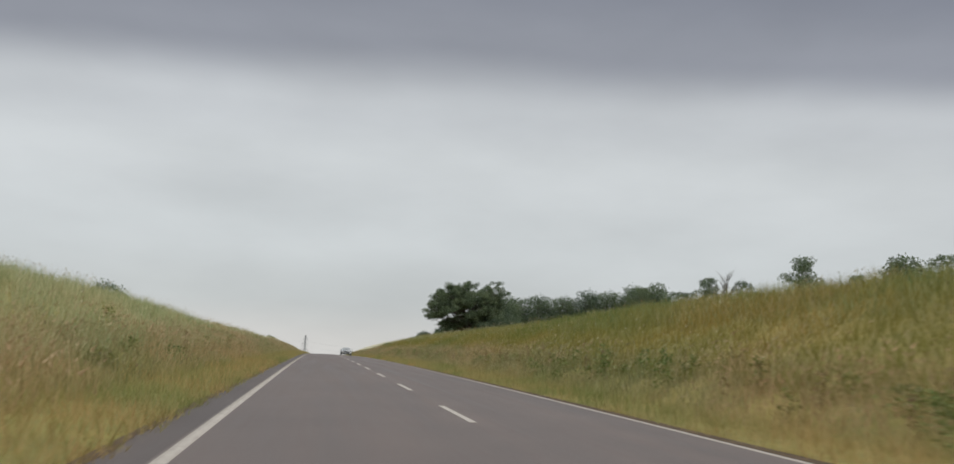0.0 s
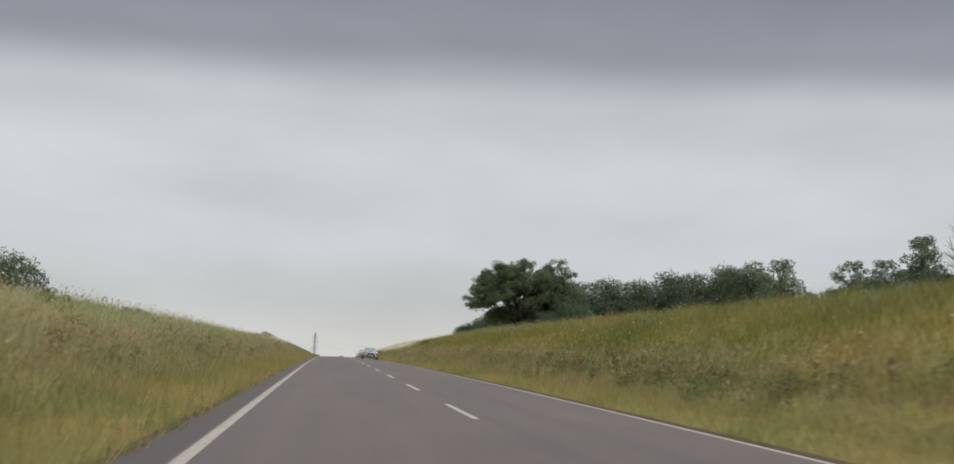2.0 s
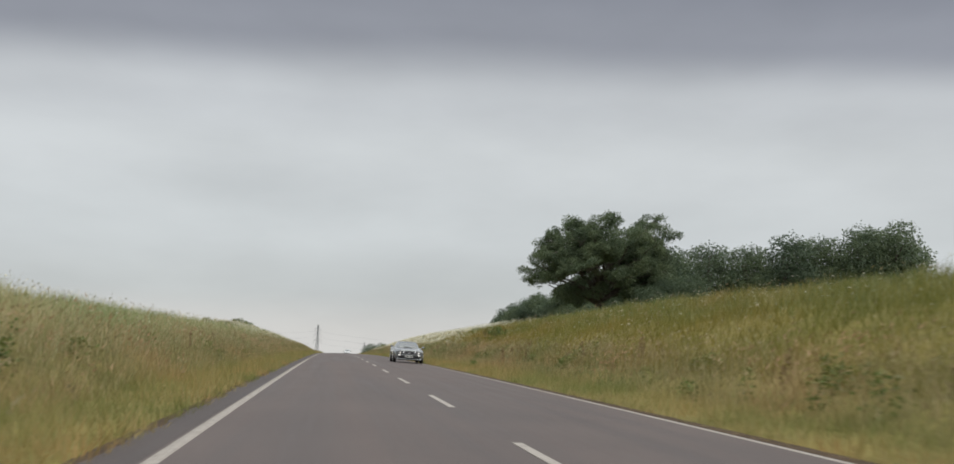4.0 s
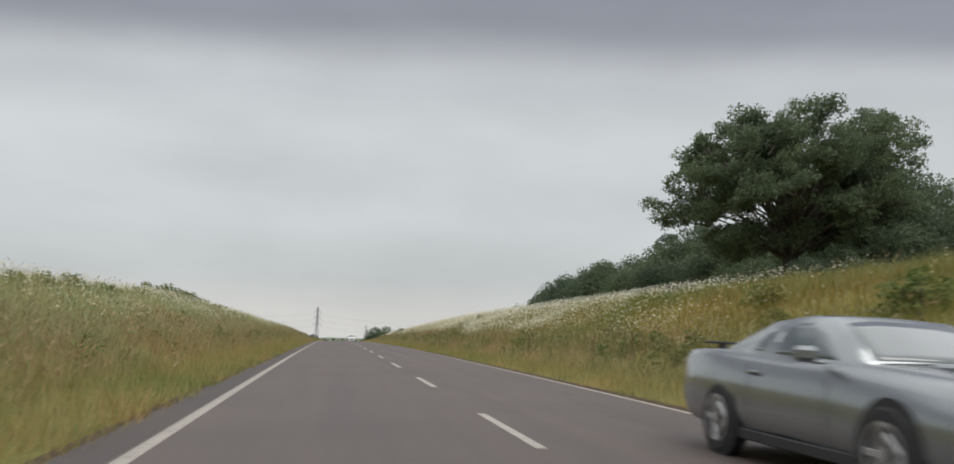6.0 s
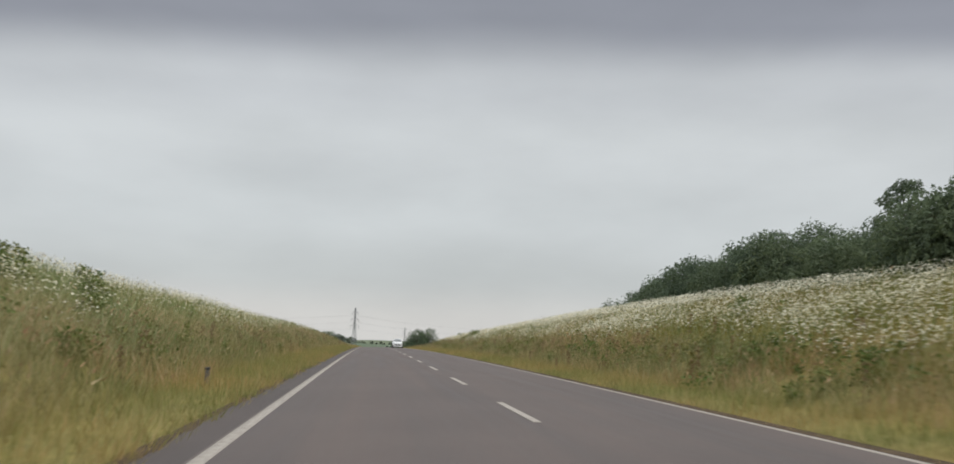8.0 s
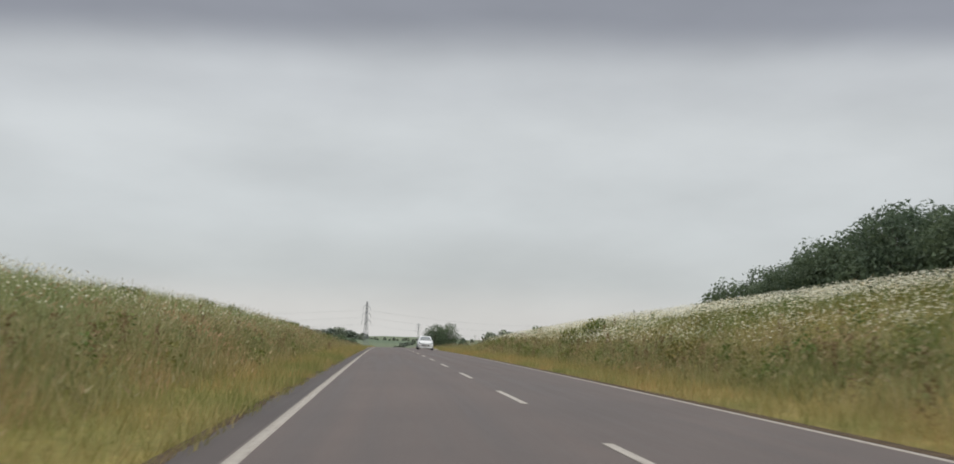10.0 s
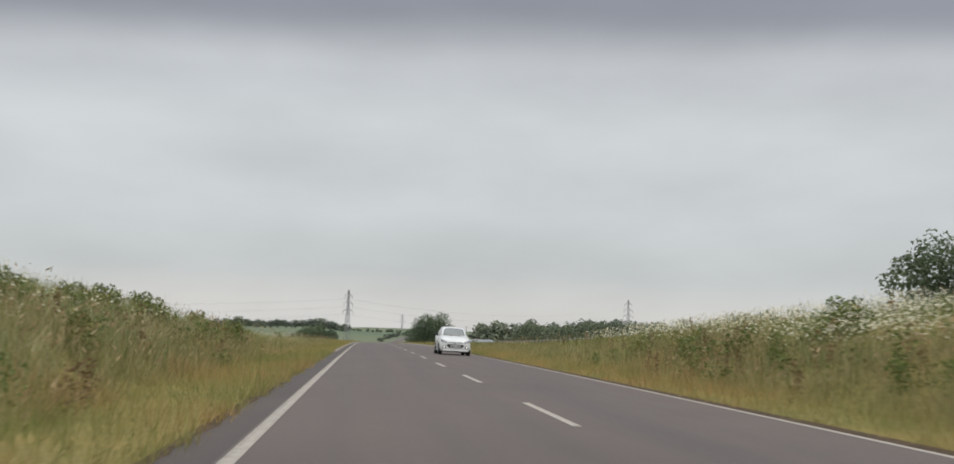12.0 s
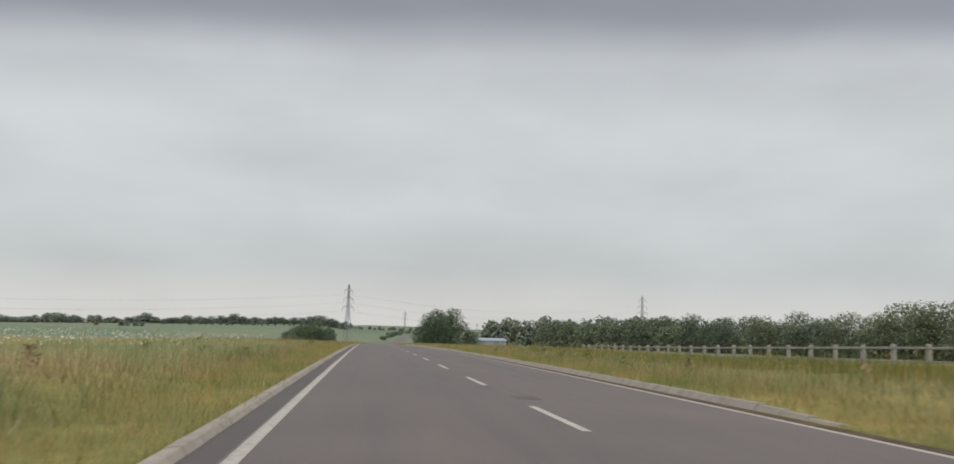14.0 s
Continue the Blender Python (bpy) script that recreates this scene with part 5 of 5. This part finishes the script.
def skin(name, mat, root, tree, side, bottom, top, lift=0.006, label="", n=12, m=6):
    """A thin curved piece lying on the bodywork, seen from one side: between a lower and an upper line of (across, z) points."""
    def along(line, u):
        f = u * (len(line) - 1)
        i = min(int(f), len(line) - 2)
        (a, b), (c, d) = line[i], line[i + 1]
        return a + (c - a) * (f - i), b + (d - b) * (f - i)
    away = {"front": Vector((0, -1, 0)), "rear": Vector((0, 1, 0)), "right": Vector((1, 0, 0)), "left": Vector((-1, 0, 0))}[side]
    bm = bmesh.new()
    rows = []
    for i in range(n + 1):
        p, q = along(bottom, i / n), along(top, i / n)
        row = []
        for j in range(m + 1):
            a, z = p[0] + (q[0] - p[0]) * j / m, p[1] + (q[1] - p[1]) * j / m
            start = Vector((a, 0, z)) if away.x == 0 else Vector((0, a, z))
            hit, normal, _, _ = tree.ray_cast(start + away * 4, -away)
            if hit is None:
                hit, normal, _, _ = tree.find_nearest(start + away)
            if normal.dot(away) < 0:
                normal = -normal
            row.append((bm.verts.new(hit + normal * lift), bm.verts.new(hit - normal * 0.012)))
        rows.append(row)
    for i in range(n):
        for j in range(m):
            bm.faces.new((rows[i][j][0], rows[i + 1][j][0], rows[i + 1][j + 1][0], rows[i][j + 1][0])).smooth = True
    rim = [rows[i][0] for i in range(n + 1)] + [rows[n][j] for j in range(1, m + 1)] + [rows[i][m] for i in range(n - 1, -1, -1)] + [rows[0][j] for j in range(m - 1, 0, -1)]
    for p, q in zip(rim, rim[1:] + rim[:1]):
        bm.faces.new((p[0], p[1], q[1], q[0]))
    bmesh.ops.recalc_face_normals(bm, faces=bm.faces)
    return part(name, bm, mat, root, label)


def shell_tree(*obs):
    verts, faces = [], []
    for ob in obs:
        k = len(verts)
        verts += [v.co.copy() for v in ob.data.vertices]
        faces += [[k + i for i in p.vertices] for p in ob.data.polygons]
    return BVHTree.FromPolygons(verts, faces)


def car(name, label, spec):
    """A car with its nose towards -y, standing on z = 0."""
    root = new(name)
    L, W = spec["length"] / 2, spec["width"] / 2
    P = spec["paint"]
    # body: (y, narrowing, sill height, shoulder height, deck height)
    bm = bmesh.new()
    loft(bm, [(y, [(W * k * 0.80, s), (W * k * 0.95, s + 0.05), (W * k, s + (sh - s) * 0.35), (W * k * 1.0, s + (sh - s) * 0.65), (W * k * 0.975, sh), (W * k * 0.90, d - 0.015), (W * k * 0.55, d + 0.012), (0, d + 0.022)]) for y, k, s, sh, d in spec["body"]])
    body = part("body", bm, P, root)
    # painted cabin shell; the glass lies a little proud of it
    cab = spec["cabin"]  # (y, base half width, base z, top half width, top z)
    bm = bmesh.new()
    loft(bm, [(y, [(b, bz - 0.08), (b, bz), (b + (t - b) * 0.55 + 0.012, bz + (tz - bz) * 0.55), (t, tz - 0.012), (t * 0.82, tz + 0.012), (t * 0.4, tz + 0.024), (0, tz + 0.03)]) for y, b, bz, t, tz in cab])
    cabin = part("cabin", bm, P, root)

    tree = shell_tree(body, cabin)
    skin("windscreen", GLASS, root, tree, "front", *spec["windscreen"], 0.005, "grey reflecting windscreen")
    skin("rear_window", SIDE_GLASS, root, tree, "rear", *spec["rear_glass"], 0.005, "dark rear window")
    for s, side in ((-1, "left"), (1, "right")):
        for low, high in spec["side_glass"]:
            skin("side_window", SIDE_GLASS, root, tree, side, low, high, 0.005, "dark side window")
        # door lines, handle, mirror
        for y in spec["door_lines"]:
            skin("door_gap", BLACK_TRIM, root, tree, side, [(y - 0.008, 0.32), (y + 0.004, 0.32)], [(y - 0.008, spec["belt"] - 0.03), (y + 0.004, spec["belt"] - 0.03)], 0.002, "", 2, 8)
        bm = bmesh.new()
        box(bm, (0.04, 0.18, 0.035), (s * (W + 0.002), spec["handle"], spec["belt"] - 0.10), bevel=0.012)
        part("door_handle", bm, P, root)
        bm = bmesh.new()
        vs = box(bm, (0.20, 0.10, 0.13), (s * (W + 0.10), spec["mirror"], spec["belt"] + 0.09), bevel=0.035)
        box(bm, (0.12, 0.05, 0.03), (s * (W - 0.01), spec["mirror"], spec["belt"] + 0.03), bevel=0.01)
        part("door_mirror", bm, spec["mirror_paint"], root)
        bm = bmesh.new()
        box(bm, (0.03, spec["base"] * 0.74, 0.10), (s * (W * 0.965), (spec["axles"][0] + spec["axles"][1]) / 2, 0.24), bevel=0.012)
        part("side_skirt", bm, spec["skirt"], root)
        for y in spec["axles"]:
            bm = bmesh.new()
            # black disc for the shade in the wheel well; the body has no opening
            bmesh.ops.create_cone(bm, cap_ends=True, segments=30, radius1=spec["wheel"] * 1.13, radius2=spec["wheel"] * 1.13, depth=0.12, matrix=Matrix.Translation((s * (W - 0.056), y, spec["wheel"] * 1.02)) @ Matrix.Rotation(math.pi / 2, 4, "Y"))
            part("arch_shade_disc", bm, BLACK_TRIM, root)
            wheel(root, s * (W - 0.075), y, spec["wheel"], 0.21, spec["spokes"])
    bm = bmesh.new()
    box(bm, (W * 1.5, spec["length"] * 0.9, 0.16), (0, 0, 0.24), bevel=0.03)
    part("underside", bm, BLACK_TRIM, root)
    return tagged(root, label, "car"), tree


def round_lamp(parent, name, mat, x, y, z, r, depth=0.05, label=""):
    bm = bmesh.new()
    bmesh.ops.create_uvsphere(bm, u_segments=16, v_segments=8, radius=r, matrix=Matrix.Translation((x, y, z)) @ Matrix.Diagonal((1, depth / r, 1, 1)))
    for f in bm.faces:
        f.smooth = True
    return part(name, bm, mat, parent, label)


def plate_with_bars(root, y, z, w=0.52):
    bm = bmesh.new()
    box(bm, (w, 0.012, 0.11), (0, y, z), bevel=0.004)
    p = part("number_plate", bm, PLATE, root, "white plate with plain dark bars")
    for x in (-0.12, 0.13):
        bm = bmesh.new()
        box(bm, (0.2, 0.006, 0.055), (x * w / 0.52, y - 0.008, z))
        part("bar", bm, BLACK_TRIM, p)


def build_coupe():
    c, tree = car("coupe", "grey coupe with round grille lamps and lit fog lights", dict(
        length=4.77, width=1.88, paint=GREY_PAINT, skirt=BLACK_TRIM, mirror_paint=GREY_PAINT, base=2.72, axles=(-1.42, 1.30), wheel=0.345, spokes=5,
        belt=0.92, handle=0.62, mirror=-0.50, door_lines=(-0.62, 0.74),
        body=[(-2.385, 0.92, 0.42, 0.62, 0.755), (-2.34, 0.955, 0.20, 0.71, 0.81), (-2.15, 0.985, 0.18, 0.76, 0.855), (-1.5, 1.0, 0.18, 0.80, 0.90), (-0.75, 1.0, 0.19, 0.86, 0.965), (0.1, 0.985, 0.19, 0.88, 0.95),
              (0.9, 1.0, 0.19, 0.92, 0.98), (1.5, 1.02, 0.2, 0.94, 1.02), (2.1, 0.99, 0.24, 0.92, 1.02), (2.33, 0.95, 0.3, 0.88, 1.0), (2.385, 0.9, 0.45, 0.8, 0.95)],
        cabin=[(-0.85, 0.76, 0.945, 0.70, 0.96), (-0.12, 0.80, 0.93, 0.60, 1.325), (0.35, 0.81, 0.93, 0.60, 1.35), (0.85, 0.80, 0.95, 0.575, 1.315), (1.85, 0.70, 0.99, 0.60, 1.01)],
        windscreen=([(-0.63, 0.985), (-0.3, 0.995), (0.3, 0.995), (0.63, 0.985)], [(-0.50, 1.285), (-0.25, 1.315), (0.25, 1.315), (0.50, 1.285)]),
        rear_glass=([(-0.5, 1.06), (0.5, 1.06)], [(-0.47, 1.27), (0.47, 1.27)]),
        side_glass=(([(-0.50, 0.975), (0.0, 0.985), (0.60, 0.995)], [(-0.16, 1.20), (0.05, 1.285), (0.58, 1.275)]), ([(0.70, 1.01), (1.30, 1.045)], [(0.70, 1.245), (0.98, 1.17)]))))
    f = -2.385
    skin("grille", BLACK_TRIM, c, tree, "front", [(-0.80, 0.535), (-0.6, 0.525), (0.6, 0.525), (0.80, 0.535)], [(-0.83, 0.695), (-0.6, 0.735), (0.6, 0.735), (0.83, 0.695)], 0.006, "wide black grille band", 24, 6)
    for s in (-1, 1):
        skin("headlight", LENS, c, tree, "front", [(s * 0.60, 0.54), (s * 0.77, 0.55)], [(s * 0.60, 0.69), (s * 0.80, 0.66)], 0.018, "clear headlight at the end of the grille", 6, 5)
        bm = bmesh.new()
        box(bm, (0.055, 0.02, 0.10), (s * 0.585, f - 0.012, 0.615), bevel=0.008)
        part("side_light", bm, LIT_LENS, c, "small lit white lamp")
        ring = round_lamp(c, "round_lamp", CHROME, s * 0.36, f - 0.012, 0.612, 0.088, 0.03, "round lamp inside the grille")
        round_lamp(ring, "lens", LENS, s * 0.36, f - 0.028, 0.612, 0.072, 0.025)
        bm = bmesh.new()
        box(bm, (0.16, 0.03, 0.04), (s * 0.63, f - 0.012, 0.475), bevel=0.012)
        part("fog_light", bm, LIT_LENS, c, "lit white lamp in the bumper")
        skin("tail_light", TAIL, c, tree, "rear", [(s * 0.40, 0.74), (s * 0.76, 0.74)], [(s * 0.40, 0.88), (s * 0.76, 0.88)], 0.006, "red tail light")
    bm = bmesh.new()
    box(bm, (0.19, 0.03, 0.06), (0, f - 0.018, 0.615), bevel=0.02)
    part("badge", bm, ALLOY, c)
    bm = bmesh.new()
    box(bm, (1.56, 0.08, 0.045), (0, f + 0.01, 0.512), bevel=0.02)
    part("bumper", bm, GREY_PAINT, c)
    skin("lower_intake", BLACK_TRIM, c, tree, "front", [(-0.66, 0.27), (0.66, 0.27)], [(-0.72, 0.46), (0.72, 0.46)], 0.004, "dark lower air intake", 16, 5)
    bm = bmesh.new()
    box(bm, (1.62, 0.16, 0.06), (0, f + 0.04, 0.225), bevel=0.02)
    part("front_lip", bm, GREY_PAINT, c)
    bm = bmesh.new()
    box(bm, (0.52, 0.34, 0.07), (0, -1.10, 0.955), bevel=0.025)
    part("bonnet_scoop", bm, GREY_PAINT, c)
    bm = bmesh.new()
    box(bm, (0.44, 0.03, 0.045), (0, -1.275, 0.957), bevel=0.01)
    part("scoop_mouth", bm, BLACK_TRIM, c)
    bm = bmesh.new()
    box(bm, (1.36, 0.17, 0.025), (0, 2.24, 1.085), bevel=0.01)
    for s in (-1, 1):
        box(bm, (0.05, 0.12, 0.10), (s * 0.5, 2.22, 1.05))
    part("spoiler", bm, BLACK_TRIM, c)
    plate_with_bars(c, f - 0.035, 0.40)
    y = 165.0
    c.location = (2.75, y, float(crown(y)) - CROSSFALL * 2.2 + 0.005)
    c.rotation_euler = (math.atan(float(crown(y + 1) - crown(y - 1)) / 2), CROSSFALL, 0)


def build_hatchback():
    c, tree = car("hatchback", "small white hatchback with lit fog lamps on the road", dict(
        length=3.68, width=1.66, paint=WHITE_PAINT, skirt=WHITE_PAINT, mirror_paint=BLACK_TRIM, base=2.39, axles=(-1.16, 1.22), wheel=0.295, spokes=8,
        belt=0.97, handle=0.42, mirror=-0.55, door_lines=(-0.66, 0.30, 1.02),
        body=[(-1.84, 0.78, 0.34, 0.52, 0.66), (-1.79, 0.90, 0.2, 0.62, 0.76), (-1.6, 0.97, 0.18, 0.74, 0.86), (-1.15, 1.0, 0.18, 0.84, 0.96), (-0.8, 1.0, 0.19, 0.90, 1.02), (0.0, 0.995, 0.19, 0.94, 1.03),
              (0.9, 1.0, 0.19, 0.98, 1.06), (1.4, 1.0, 0.2, 1.0, 1.08), (1.72, 0.96, 0.24, 0.96, 1.06), (1.84, 0.9, 0.32, 0.84, 0.98)],
        cabin=[(-0.98, 0.68, 0.985, 0.62, 1.0), (-0.22, 0.755, 0.99, 0.57, 1.435), (0.4, 0.765, 1.0, 0.575, 1.475), (1.1, 0.75, 1.03, 0.56, 1.45), (1.62, 0.70, 1.05, 0.54, 1.36), (1.76, 0.68, 1.0, 0.52, 1.1)],
        windscreen=([(-0.61, 1.035), (-0.3, 1.045), (0.3, 1.045), (0.61, 1.035)], [(-0.49, 1.385), (-0.25, 1.42), (0.25, 1.42), (0.49, 1.385)]),
        rear_glass=([(-0.5, 1.12), (0.5, 1.12)], [(-0.46, 1.36), (0.46, 1.36)]),
        side_glass=(([(-0.66, 1.04), (-0.3, 1.04), (0.24, 1.055)], [(-0.36, 1.25), (-0.12, 1.38), (0.24, 1.425)]), ([(0.32, 1.06), (1.0, 1.085)], [(0.32, 1.425), (0.98, 1.405)]), ([(1.08, 1.10), (1.46, 1.20)], [(1.08, 1.40), (1.40, 1.37)]))))
    f = -1.84
    skin("grille", BLACK_TRIM, c, tree, "front", [(-0.30, 0.385), (0.30, 0.385)], [(-0.46, 0.50), (-0.40, 0.575), (0.40, 0.575), (0.46, 0.50)], 0.010, "wide black six-sided grille", 15, 6)
    skin("upper_grille", BLACK_TRIM, c, tree, "front", [(-0.36, 0.655), (0.36, 0.655)], [(-0.38, 0.685), (0.38, 0.685)], 0.006, "", 12, 2)
    for s in (-1, 1):
        lamp = skin("headlight", LENS, c, tree, "front", [(s * 0.42, 0.68), (s * 0.56, 0.645), (s * 0.74, 0.685)], [(s * 0.45, 0.71), (s * 0.60, 0.765), (s * 0.78, 0.835)], 0.010, "clear swept-back headlight", 10, 5)
        round_lamp(lamp, "reflector", CHROME, s * 0.60, f + 0.035, 0.695, 0.042, 0.03, "bright round reflector")
        skin("fog_lamp_surround", BLACK_TRIM, c, tree, "front", [(s * 0.49, 0.375), (s * 0.70, 0.365)], [(s * 0.53, 0.50), (s * 0.62, 0.50)], 0.008, "black three-cornered surround", 6, 5)
        round_lamp(c, "fog_lamp", LIT_LENS, s * 0.595, f - 0.004, 0.425, 0.038, 0.03, "lit round fog lamp")
    bm = bmesh.new()
    box(bm, (1.36, 0.14, 0.07), (0, f + 0.05, 0.25), bevel=0.025)
    part("front_lip", bm, WHITE_PAINT, c)
    bm = bmesh.new()
    box(bm, (0.9, 0.06, 0.07), (0, f + 0.05, 0.305), bevel=0.015)
    part("lower_intake", bm, BLACK_TRIM, c)
    round_lamp(c, "badge", CHROME, 0, f - 0.005, 0.645, 0.05, 0.015)
    plate_with_bars(c, f - 0.03, 0.47)
    bm = bmesh.new()
    rod(bm, (0.35, -0.985, 1.03), (-0.22, -0.93, 1.06), 0.012, sides=4)
    rod(bm, (-0.1, -0.985, 1.03), (-0.6, -0.94, 1.05), 0.012, sides=4)
    part("wiper", bm, BLACK_TRIM, c)
    y = 357.5
    c.location = (2.15, y, float(crown(y)) - CROSSFALL * 2.15 + 0.005)
    c.rotation_euler = (0, CROSSFALL, 0)


build_coupe()
build_hatchback()
build_stub()
